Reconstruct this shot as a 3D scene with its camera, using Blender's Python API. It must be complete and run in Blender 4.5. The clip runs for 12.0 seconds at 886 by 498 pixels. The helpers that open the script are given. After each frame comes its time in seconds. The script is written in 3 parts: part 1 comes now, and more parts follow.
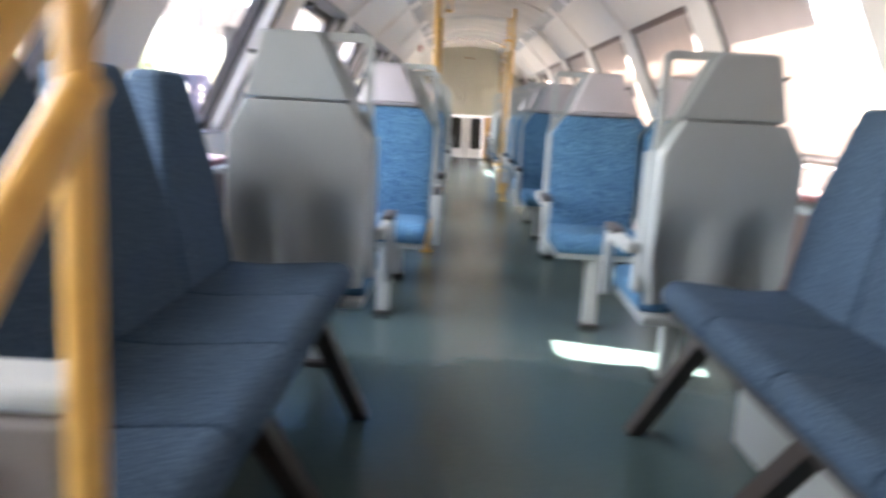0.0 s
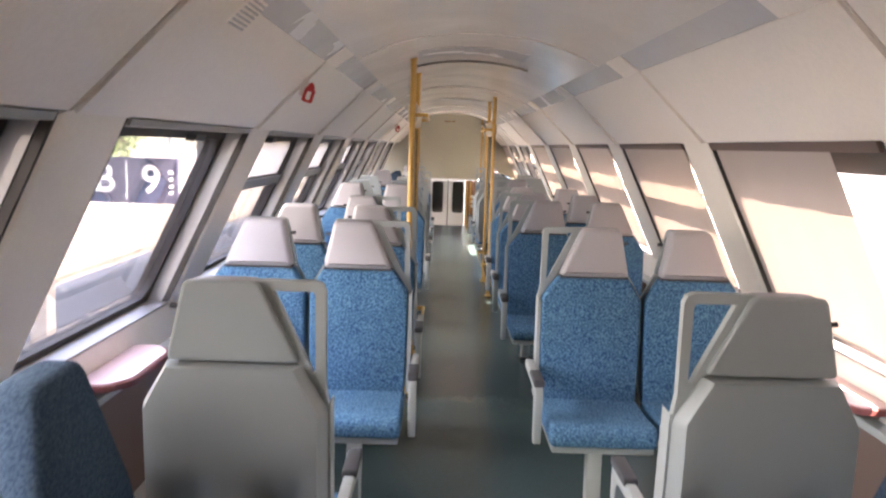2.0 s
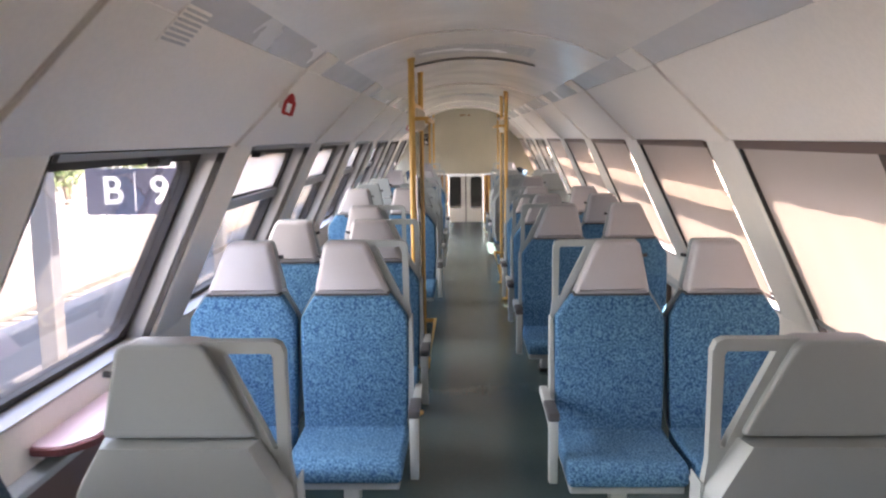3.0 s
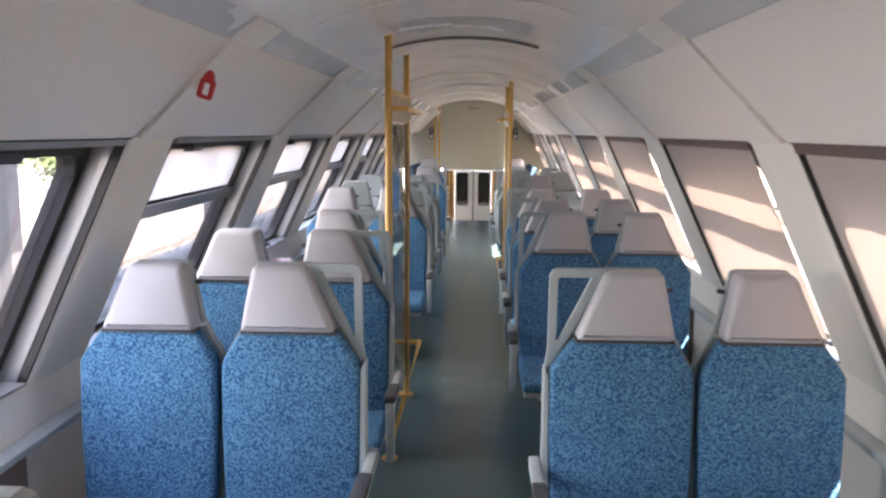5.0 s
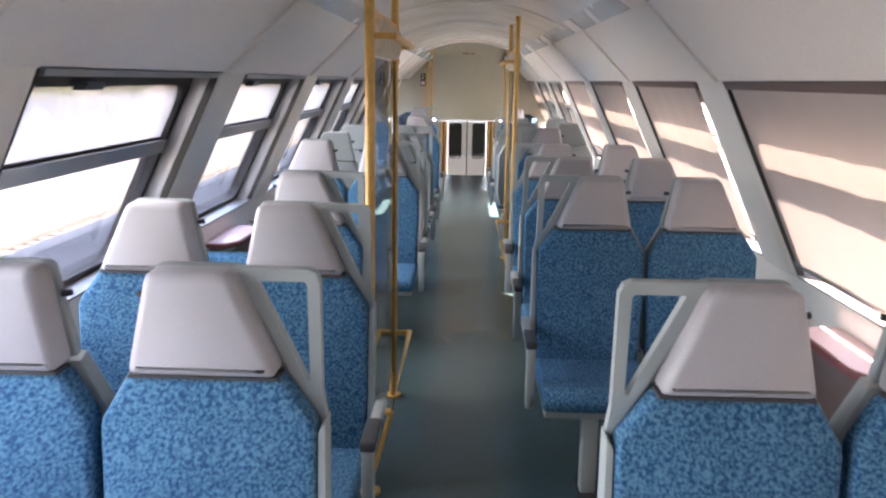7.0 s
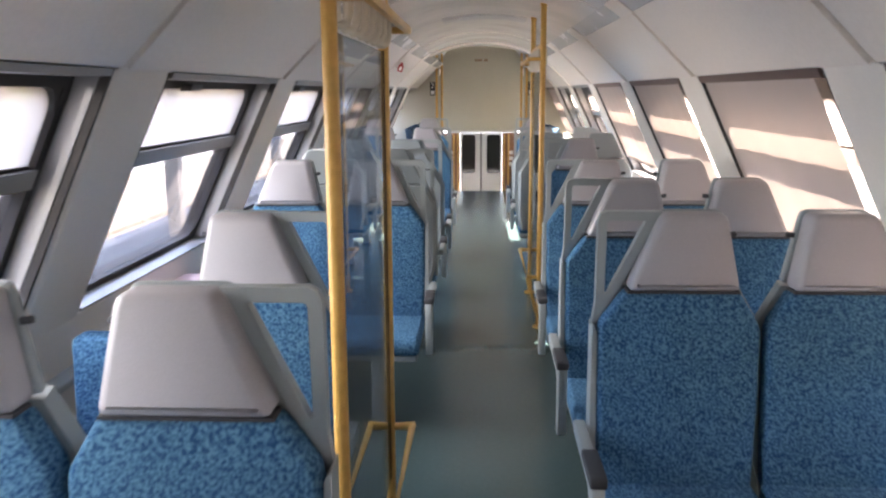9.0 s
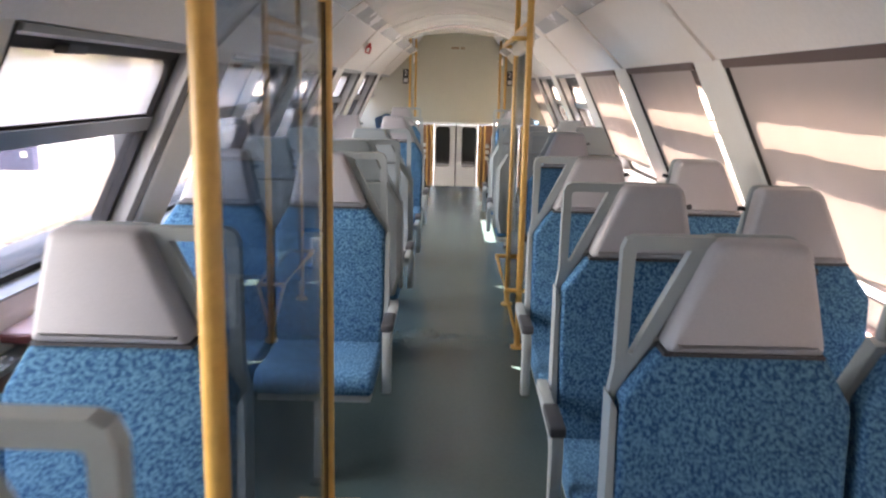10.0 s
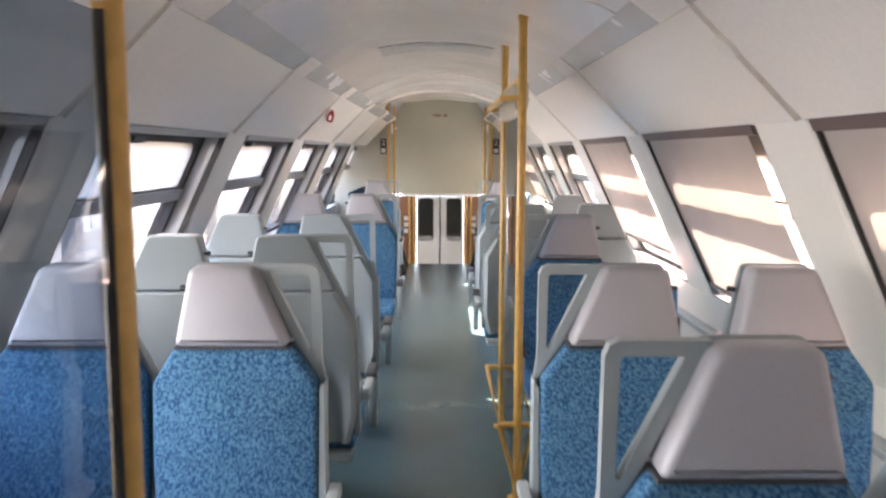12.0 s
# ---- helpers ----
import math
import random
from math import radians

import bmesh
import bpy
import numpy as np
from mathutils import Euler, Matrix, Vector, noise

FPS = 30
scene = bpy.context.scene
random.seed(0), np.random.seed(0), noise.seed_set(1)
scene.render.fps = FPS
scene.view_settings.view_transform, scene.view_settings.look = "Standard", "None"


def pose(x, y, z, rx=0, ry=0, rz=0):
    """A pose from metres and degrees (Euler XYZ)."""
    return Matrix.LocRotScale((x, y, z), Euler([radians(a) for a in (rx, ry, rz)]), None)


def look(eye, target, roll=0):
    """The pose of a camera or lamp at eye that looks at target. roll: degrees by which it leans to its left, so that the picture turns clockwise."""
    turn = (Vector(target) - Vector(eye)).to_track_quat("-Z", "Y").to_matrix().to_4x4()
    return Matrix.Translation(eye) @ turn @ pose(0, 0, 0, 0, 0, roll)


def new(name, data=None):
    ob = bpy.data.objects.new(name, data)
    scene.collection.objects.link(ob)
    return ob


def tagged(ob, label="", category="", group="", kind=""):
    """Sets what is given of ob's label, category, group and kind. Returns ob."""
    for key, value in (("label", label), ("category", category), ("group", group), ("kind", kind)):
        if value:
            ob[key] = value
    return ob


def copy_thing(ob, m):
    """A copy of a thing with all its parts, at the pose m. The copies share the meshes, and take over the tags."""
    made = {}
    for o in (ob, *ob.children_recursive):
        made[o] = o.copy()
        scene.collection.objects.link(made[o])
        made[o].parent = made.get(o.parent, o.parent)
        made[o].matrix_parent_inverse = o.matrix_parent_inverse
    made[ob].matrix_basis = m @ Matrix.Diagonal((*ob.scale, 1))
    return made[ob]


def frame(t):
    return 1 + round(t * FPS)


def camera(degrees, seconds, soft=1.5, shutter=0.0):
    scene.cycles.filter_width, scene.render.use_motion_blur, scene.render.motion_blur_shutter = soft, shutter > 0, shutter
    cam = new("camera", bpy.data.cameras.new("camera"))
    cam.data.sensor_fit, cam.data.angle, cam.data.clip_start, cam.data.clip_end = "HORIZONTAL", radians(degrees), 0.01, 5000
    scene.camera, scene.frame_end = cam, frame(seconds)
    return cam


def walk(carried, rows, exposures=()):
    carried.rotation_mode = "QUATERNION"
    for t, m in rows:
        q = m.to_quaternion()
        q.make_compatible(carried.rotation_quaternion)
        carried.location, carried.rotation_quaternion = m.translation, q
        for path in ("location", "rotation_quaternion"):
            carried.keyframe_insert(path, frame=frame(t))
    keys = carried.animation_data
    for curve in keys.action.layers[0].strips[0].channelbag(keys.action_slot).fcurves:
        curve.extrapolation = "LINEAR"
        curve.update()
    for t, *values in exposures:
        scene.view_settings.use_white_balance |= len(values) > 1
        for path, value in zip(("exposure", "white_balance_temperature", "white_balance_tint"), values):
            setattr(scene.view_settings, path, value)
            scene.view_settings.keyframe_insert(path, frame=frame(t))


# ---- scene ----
cam = camera(57.5, 12.0, soft=2.3, shutter=0.5)
PATH = [
    (0, (-0.185, 0.575, 1.06), (-0.207, 2.544, 0.713), 3.0),
    (0.1, (-0.138, 0.609, 1.109), (-0.088, 2.576, 0.751), 4.9),
    (0.2, (-0.14, 0.667, 1.166), (-0.063, 2.636, 0.823), 4.8),
    (0.3, (-0.193, 0.663, 1.237), (-0.103, 2.632, 0.899), 3.5),
    (0.5, (-0.191, 0.728, 1.276), (-0.106, 2.7, 0.954), 2.3),
    (1, (-0.102, 0.891, 1.426), (-0.043, 2.879, 1.217), 2.2),
    (1.5, (-0.125, 0.953, 1.531), (-0.164, 2.944, 1.335), 0.8),
    (2, (-0.18, 1.185, 1.644), (-0.169, 3.169, 1.392), 1.8),
    (2.5, (-0.17, 1.301, 1.743), (-0.112, 3.284, 1.487), 0.1),
    (3, (-0.073, 1.541, 1.725), (-0.123, 3.521, 1.452), -0.7),
    (3.2, (-0.039, 1.612, 1.728), (-0.098, 3.586, 1.415), -0.3),
    (4.8, (0.034, 2.282, 1.716), (-0.004, 4.264, 1.446), 0.9),
    (5, (0.068, 2.369, 1.729), (-0.012, 4.346, 1.44), 0.4),
    (5.5, (0.043, 2.583, 1.717), (-0.058, 4.555, 1.399), 0.4),
    (6, (-0.029, 2.863, 1.703), (0.019, 4.832, 1.357), 2.2),
    (6.5, (-0.033, 3.113, 1.673), (-0.063, 5.065, 1.236), 1.6),
    (6.7, (-0.005, 3.217, 1.682), (-0.064, 5.174, 1.274), 1.0),
    (8.3, (-0.057, 4.158, 1.65), (-0.037, 6.115, 1.236), 1.1),
    (8.5, (-0.06, 4.287, 1.636), (-0.087, 6.255, 1.283), 1.0),
    (9, (-0.034, 4.576, 1.624), (-0.123, 6.538, 1.244), -0.3),
    (9.5, (-0.056, 4.991, 1.606), (0.045, 6.961, 1.28), 1.6),
    (10, (-0.031, 5.333, 1.57), (-0.052, 7.293, 1.172), 1.3),
    (10.5, (0.018, 5.706, 1.592), (0.019, 7.674, 1.234), 1.4),
    (11, (-0.017, 5.992, 1.608), (0.045, 7.978, 1.384), 1.0),
    (11.5, (-0.014, 6.193, 1.595), (0.047, 8.174, 1.328), 1.3),
    (12, (0.034, 6.488, 1.602), (0.037, 8.474, 1.365), 0.2),
]
walk(cam, [(t, look(eye, target, roll)) for t, eye, target, roll in PATH], [
    (0.0, 5.48, 7250, 15), (0.5, 5.46, 7550, 18), (1.0, 5.30, 8200, 23), (1.5, 5.14, 8200, 22), (2.5, 5.00, 7800, 19), (3.2, 4.90, 7500, 18),
    (5.0, 4.86, 7150, 16), (6.5, 4.90, 7000, 16), (8.5, 4.95, 7050, 15), (9.5, 4.97, 7300, 16), (10.5, 4.99, 7500, 17), (11.0, 5.12, 7350, 17), (12.0, 5.20, 7150, 15)])


# ---- light ----
SUN_ELEV, SUN_AZ = radians(56), radians(115)   # azimuth from +y towards +x
world = bpy.data.worlds.new("sky_world")
scene.world = world
world.use_nodes = True
wn = world.node_tree
sky = wn.nodes.new("ShaderNodeTexSky")
sky.sky_type = "NISHITA"
sky.sun_disc = False
sky.sun_elevation = SUN_ELEV
sky.sun_rotation = SUN_AZ
sky.air_density, sky.dust_density, sky.ozone_density = 1.0, 2.5, 1.0
wn.links.new(sky.outputs[0], wn.nodes["Background"].inputs[0])
wn.nodes["Background"].inputs[1].default_value = 0.15
sun_data = bpy.data.lights.new("sun", "SUN")
sun_data.energy, sun_data.angle, sun_data.color = 3.0, radians(0.6), (1.0, 0.95, 0.88)
sun = new("sun", sun_data)
sun_dir = Vector((math.sin(SUN_AZ) * math.cos(SUN_ELEV), math.cos(SUN_AZ) * math.cos(SUN_ELEV), math.sin(SUN_ELEV)))
sun.matrix_world = look(sun_dir * 50, (0, 0, 0))

# added area lamp along the platform-side windows, boosts the sky's light coming in
fill_data = bpy.data.lights.new("window_fill", "AREA")
fill_data.shape, fill_data.size, fill_data.size_y = "RECTANGLE", 14.4, 0.80
fill_data.energy, fill_data.spread, fill_data.color = 5.05, radians(110), (0.92, 0.96, 1.0)
window_fill = new("window_fill", fill_data)
out, up = Vector((-0.84, 0.0, 0.40)).normalized(), Vector((0.0, 1.0, 0.0))
window_fill.matrix_world = Matrix.Translation((-1.32, 8.0, 1.28)) @ Matrix((up, out.cross(up), out)).transposed().to_4x4()


# ---- materials ----
def material(name, base, rough=0.5, metal=0.0, spots=None, scale=200.0, amount=0.5, bump=0.0, bump_scale=400.0,
             blotch=0.06, blotch_scale=2.5, spec=0.5, spread=0.07, polish=0.07):
    """Principled surface: grain at one scale, stains at another, fine relief."""
    m = bpy.data.materials.new(name)
    m.use_nodes = True
    nt = m.node_tree
    b = nt.nodes["Principled BSDF"]
    tc = nt.nodes.new("ShaderNodeTexCoord")
    geo = nt.nodes.new("ShaderNodeNewGeometry")
    big = nt.nodes.new("ShaderNodeTexNoise")
    big.inputs["Scale"].default_value, big.inputs["Detail"].default_value = blotch_scale, 3
    nt.links.new(geo.outputs["Position"], big.inputs["Vector"])
    fine = nt.nodes.new("ShaderNodeTexNoise")
    fine.inputs["Scale"].default_value, fine.inputs["Detail"].default_value = scale, 2
    nt.links.new(tc.outputs["Object"], fine.inputs["Vector"])
    ramp = nt.nodes.new("ShaderNodeValToRGB")
    ramp.color_ramp.elements[0].position, ramp.color_ramp.elements[1].position = 0.5 - spread, 0.5 + spread
    other = spots if spots else tuple(c * 0.88 for c in base)
    ramp.color_ramp.elements[0].color = (*base, 1)
    ramp.color_ramp.elements[1].color = (*[a + (o - a) * amount for a, o in zip(base, other)], 1)
    nt.links.new(fine.outputs["Fac"], ramp.inputs[0])
    val = nt.nodes.new("ShaderNodeMapRange")
    val.inputs["From Min"].default_value, val.inputs["From Max"].default_value = 0.15, 0.85
    val.inputs["To Min"].default_value, val.inputs["To Max"].default_value = 1 - blotch, 1 + blotch
    nt.links.new(big.outputs["Fac"], val.inputs["Value"])
    mul = nt.nodes.new("ShaderNodeVectorMath")
    mul.operation = "SCALE"
    nt.links.new(ramp.outputs[0], mul.inputs[0])
    nt.links.new(val.outputs[0], mul.inputs["Scale"])
    nt.links.new(mul.outputs[0], b.inputs["Base Color"])
    rr = nt.nodes.new("ShaderNodeMapRange")
    rr.inputs["From Min"].default_value, rr.inputs["From Max"].default_value = 0.1, 0.9
    rr.inputs["To Min"].default_value, rr.inputs["To Max"].default_value = max(0.03, rough - polish), min(1, rough + polish)
    nt.links.new(big.outputs["Fac"], rr.inputs["Value"])
    nt.links.new(rr.outputs[0], b.inputs["Roughness"])
    b.inputs["Metallic"].default_value = metal
    b.inputs["Specular IOR Level"].default_value = spec
    if bump:
        bn = nt.nodes.new("ShaderNodeTexNoise")
        bn.inputs["Scale"].default_value, bn.inputs["Detail"].default_value = bump_scale, 3
        nt.links.new(tc.outputs["Object"], bn.inputs["Vector"])
        bp = nt.nodes.new("ShaderNodeBump")
        bp.inputs["Strength"].default_value, bp.inputs["Distance"].default_value = bump, 0.004
        nt.links.new(bn.outputs["Fac"], bp.inputs["Height"])
        nt.links.new(bp.outputs[0], b.inputs["Normal"])
    return m


M_PANEL = material("panel_beige", (0.87, 0.80, 0.73), 0.34, scale=60, amount=0.25, blotch=0.03)
M_CEIL = material("ceiling_gloss", (0.87, 0.81, 0.745), 0.20, scale=40, amount=0.2, blotch=0.03)
M_DIFF = material("lamp_diffuser", (0.66, 0.64, 0.63), 0.25, scale=30, amount=0.15, blotch=0.03)
M_SEAM = material("seam_dark", (0.30, 0.27, 0.24), 0.8)
M_PILLAR = material("pillar_white", (0.82, 0.77, 0.705), 0.4, scale=80, amount=0.2, blotch=0.04)
# brown for the painted shade under the ledge, and for the blind cassettes
M_SHADE_CASSETTE = material("shade_cassette_brown", (0.15, 0.10, 0.085), 0.5, scale=200, amount=0.5, blotch=0.08)
M_LOWER = material("lower_wall_grey", (0.62, 0.585, 0.545), 0.5, scale=300, amount=0.5, blotch=0.08, bump=0.1)
M_FLOOR = material("floor_vinyl", (0.047, 0.080, 0.082), 0.25, spots=(0.072, 0.109, 0.111), scale=45, amount=0.5, blotch=0.07, blotch_scale=2.0, spread=0.4, polish=0.008)
M_BLUE = material("moquette_blue", (0.019, 0.080, 0.180), 0.95, spots=(0.130, 0.295, 0.445), scale=125, amount=0.80, blotch=0.10, blotch_scale=6, bump=0.5, bump_scale=500, spec=0.15, spread=0.12)
M_NAVY = material("moquette_dark", (0.031, 0.058, 0.100), 0.95, spots=(0.064, 0.106, 0.155), scale=130, amount=1.0, blotch=0.12, blotch_scale=6, bump=0.5, bump_scale=500, spec=0.15, spread=0.12)
M_HEAD = material("headrest_vinyl", (0.41, 0.395, 0.42), 0.40, scale=250, amount=0.35, blotch=0.05, bump=0.12, bump_scale=250)
M_SHELL = material("shell_grey", (0.30, 0.335, 0.345), 0.40, scale=500, amount=0.35, blotch=0.04, bump=0.06, bump_scale=600)
M_TRIM = material("shell_trim", (0.36, 0.395, 0.40), 0.4, scale=500, amount=0.3, blotch=0.04)
M_EDGE = material("edge_piping", (0.05, 0.05, 0.06), 0.6)
M_PAD = material("armrest_pad", (0.05, 0.052, 0.06), 0.6, scale=400, amount=0.4)
M_YELLOW = material("yellow_paint", (0.68, 0.40, 0.11), 0.34, spots=(0.57, 0.32, 0.08), scale=30, amount=0.5, blotch=0.06, blotch_scale=8)
M_TABLE = material("table_top", (0.62, 0.46, 0.47), 0.35, scale=300, amount=0.3, blotch=0.04)
M_TABLE_EDGE = material("table_edge", (0.16, 0.045, 0.045), 0.5)
M_ALU = material("window_aluminium", (0.36, 0.35, 0.34), 0.42, metal=0.6, scale=200, amount=0.3)
M_RUBBER = material("window_rubber", (0.035, 0.030, 0.028), 0.7)
M_CREAM = material("cream_bulkhead", (0.47, 0.45, 0.36), 0.45, scale=60, amount=0.25, blotch=0.04)
M_DOOR = material("door_white", (0.66, 0.66, 0.63), 0.4, scale=80, amount=0.2)
M_BROWN = material("brown_panel", (0.24, 0.11, 0.055), 0.45, scale=50, amount=0.5)
M_HOOK = material("cream_plastic", (0.68, 0.61, 0.49), 0.4, scale=90, amount=0.2)
M_RED = material("red_plastic", (0.55, 0.035, 0.03), 0.4)
M_BIN = material("bin_grey_brown", (0.17, 0.155, 0.14), 0.5, scale=200, amount=0.4, blotch=0.08)
M_WHITE = material("white_plastic", (0.75, 0.75, 0.73), 0.4)
M_BLACK = material("black_plastic", (0.02, 0.02, 0.022), 0.45)
M_STEEL = material("steel_grey", (0.45, 0.47, 0.48), 0.35, metal=0.7)
M_DARKLEG = material("dark_leg", (0.035, 0.028, 0.026), 0.5)
M_ASPHALT = material("platform_asphalt", (0.055, 0.055, 0.058), 0.85, scale=30, amount=0.6, blotch=0.15, blotch_scale=0.6)
M_CONCRETE = material("platform_concrete", (0.15, 0.145, 0.14), 0.85, scale=30, amount=0.6, blotch=0.15, blotch_scale=0.6, bump=0.2)
M_BALLAST = material("ballast_grey", (0.06, 0.057, 0.054), 0.95, spots=(0.13, 0.125, 0.12), scale=14, amount=1.0, blotch=0.15, bump=0.6, bump_scale=25)
M_SIGN = material("sign_blue", (0.045, 0.046, 0.085), 0.4)
M_COLUMN = material("column_grey", (0.10, 0.10, 0.105), 0.6)
M_LEAF = material("foliage", (0.05, 0.085, 0.03), 0.8, spots=(0.10, 0.14, 0.05), scale=6, amount=1, blotch=0.25)
M_BARK = material("bark", (0.12, 0.09, 0.07), 0.9, scale=20, amount=0.7)
M_RAIL = material("rail_steel", (0.30, 0.26, 0.23), 0.45, metal=0.7)
M_FACADE = material("facade_render", (0.17, 0.16, 0.155), 0.8, scale=8, amount=0.4, blotch=0.1, blotch_scale=0.5)
M_GLASSDARK = material("dark_window", (0.03, 0.028, 0.025), 0.08)
M_OUTER = material("coach_outer", (0.45, 0.45, 0.47), 0.4)


def glass_material(name, tint, rough=0.0):
    m = bpy.data.materials.new(name)
    m.use_nodes = True
    nt = m.node_tree
    nt.nodes.remove(nt.nodes["Principled BSDF"])
    tr = nt.nodes.new("ShaderNodeBsdfTransparent")
    tr.inputs[0].default_value = (*tint, 1)
    gl = nt.nodes.new("ShaderNodeBsdfGlossy")
    gl.inputs["Roughness"].default_value = rough
    lw = nt.nodes.new("ShaderNodeLayerWeight")
    lw.inputs["Blend"].default_value = 0.5
    pw = nt.nodes.new("ShaderNodeMath")
    pw.operation, pw.inputs[1].default_value = "POWER", 5.0
    nt.links.new(lw.outputs["Facing"], pw.inputs[0])
    fr = nt.nodes.new("ShaderNodeMath")
    fr.operation, fr.inputs[1].default_value, fr.inputs[2].default_value = "MULTIPLY_ADD", 0.75, 0.03
    nt.links.new(pw.outputs[0], fr.inputs[0])
    mix = nt.nodes.new("ShaderNodeMixShader")
    nt.links.new(fr.outputs[0], mix.inputs[0])
    nt.links.new(tr.outputs[0], mix.inputs[1])
    nt.links.new(gl.outputs[0], mix.inputs[2])
    nt.links.new(mix.outputs[0], nt.nodes["Material Output"].inputs[0])
    return m


M_GLASS = glass_material("window_glass", (0.68, 0.67, 0.68))
M_SCREEN = glass_material("screen_glass", (0.60, 0.66, 0.73))


def hazy_material():
    m = glass_material("hazy_glass", (0.42, 0.385, 0.365))
    nt = m.node_tree
    out = nt.nodes["Material Output"]
    base = out.inputs[0].links[0].from_socket
    tl = nt.nodes.new("ShaderNodeBsdfTranslucent")
    tl.inputs[0].default_value = (0.74, 0.67, 0.62, 1)
    mix = nt.nodes.new("ShaderNodeMixShader")
    mix.inputs[0].default_value = 0.3
    nt.links.new(base, mix.inputs[1])
    nt.links.new(tl.outputs[0], mix.inputs[2])
    nt.links.new(mix.outputs[0], out.inputs[0])
    return m


M_HAZY = hazy_material()


def blind_material():
    m = bpy.data.materials.new("blind_fabric")
    m.use_nodes = True
    nt = m.node_tree
    b = nt.nodes["Principled BSDF"]
    b.inputs["Base Color"].default_value = (0.42, 0.36, 0.33, 1)
    b.inputs["Roughness"].default_value = 0.8
    tl = nt.nodes.new("ShaderNodeBsdfTranslucent")
    n = nt.nodes.new("ShaderNodeTexNoise")
    n.inputs["Scale"].default_value = 3.0
    geo = nt.nodes.new("ShaderNodeNewGeometry")
    nt.links.new(geo.outputs["Position"], n.inputs["Vector"])
    r = nt.nodes.new("ShaderNodeValToRGB")
    r.color_ramp.elements[0].color, r.color_ramp.elements[1].color = (0.55, 0.445, 0.39, 1), (0.65, 0.54, 0.475, 1)
    nt.links.new(n.outputs["Fac"], r.inputs[0])
    nt.links.new(r.outputs[0], tl.inputs[0])
    mix = nt.nodes.new("ShaderNodeMixShader")
    mix.inputs[0].default_value = 0.047
    nt.links.new(b.outputs[0], mix.inputs[1])
    nt.links.new(tl.outputs[0], mix.inputs[2])
    nt.links.new(mix.outputs[0], nt.nodes["Material Output"].inputs[0])
    return m


M_BLIND = blind_material()


# ---- mesh helpers ----
def part(name, bm, mat, parent=None, label="", smooth=False):
    bmesh.ops.recalc_face_normals(bm, faces=bm.faces)
    me = bpy.data.meshes.new(name)
    bm.to_mesh(me)
    bm.free()
    me.materials.append(mat)
    if smooth:
        me.polygons.foreach_set("use_smooth", [True] * len(me.polygons))
        me.set_sharp_from_angle(angle=radians(40))
    ob = new(name, me)
    if parent:
        ob.parent = parent
    if label:
        tagged(ob, label)
    return ob


def thing(name, label, category, group="", kind="", at=None):
    ob = new(name)
    ob.empty_display_size = 0.1
    tagged(ob, label, category, group, kind)
    if at:
        ob.matrix_basis = at
    return ob


def add_box(bm, x0, x1, y0, y1, z0, z1, bevel=0.0, seg=2):
    r = bmesh.ops.create_cube(bm, size=1.0)
    for v in r["verts"]:
        v.co = Vector(((x0 + x1) / 2 + v.co.x * (x1 - x0), (y0 + y1) / 2 + v.co.y * (y1 - y0), (z0 + z1) / 2 + v.co.z * (z1 - z0)))
    if bevel:
        es = list({e for v in r["verts"] for e in v.link_edges})
        bmesh.ops.bevel(bm, geom=es, offset=bevel, segments=seg, affect="EDGES", profile=0.5)
    return bm


def box(*a, **k):
    return add_box(bmesh.new(), *a, **k)


def add_prism(bm, poly, a, b, axis="y", bevel=0.0, seg=2, shift=None):
    """A closed 2D outline drawn out from a to b along an axis. axis y: (x, z) outline; x: (y, z); z: (x, y).
    shift(u, v) moves a corner along the axis."""
    def at(u, v, w):
        if shift:
            w += shift(u, v)
        return {"y": (u, w, v), "x": (w, u, v), "z": (u, v, w)}[axis]
    lo = [bm.verts.new(at(u, v, a)) for u, v in poly]
    hi = [bm.verts.new(at(u, v, b)) for u, v in poly]
    fs = [bm.faces.new(lo), bm.faces.new(hi[::-1])]
    n = len(poly)
    for i in range(n):
        fs.append(bm.faces.new((lo[i], hi[i], hi[(i + 1) % n], lo[(i + 1) % n])))
    bmesh.ops.recalc_face_normals(bm, faces=fs)
    if bevel:
        es = {e for f in fs[:2] for e in f.edges}
        bmesh.ops.bevel(bm, geom=list(es), offset=bevel, segments=seg, affect="EDGES", profile=0.5)
    return bm


def prism(*a, **k):
    return add_prism(bmesh.new(), *a, **k)


def add_tube(bm, pts, r, n=12):
    """A round bar along a line of points, with mitred corners and closed ends."""
    pts = [Vector(p) for p in pts]
    rings = []
    ref = None
    for i, p in enumerate(pts):
        d0 = (p - pts[i - 1]).normalized() if i else None
        d1 = (pts[i + 1] - p).normalized() if i < len(pts) - 1 else None
        d = ((d0 or d1) + (d1 or d0)).normalized()
        if ref is None:
            ref = Vector((1, 0, 0)) if abs(d.x) < 0.9 else Vector((0, 1, 0))
        u = (ref - d * ref.dot(d)).normalized()
        ref = u
        w = d.cross(u)
        k = 1.0
        if d0 and d1:
            k = 1 / max(0.5, math.cos(d0.angle(d1) / 2))
        rings.append([bm.verts.new(p + (u * math.cos(2 * math.pi * j / n) + w * math.sin(2 * math.pi * j / n)) * r * (k if d0 and d1 else 1)) for j in range(n)])
    for a, b in zip(rings, rings[1:]):
        for j in range(n):
            bm.faces.new((a[j], a[(j + 1) % n], b[(j + 1) % n], b[j]))
    bm.faces.new(rings[0][::-1])
    bm.faces.new(rings[-1])
    return bm


def tube(pts, r, n=12):
    return add_tube(bmesh.new(), pts, r, n)


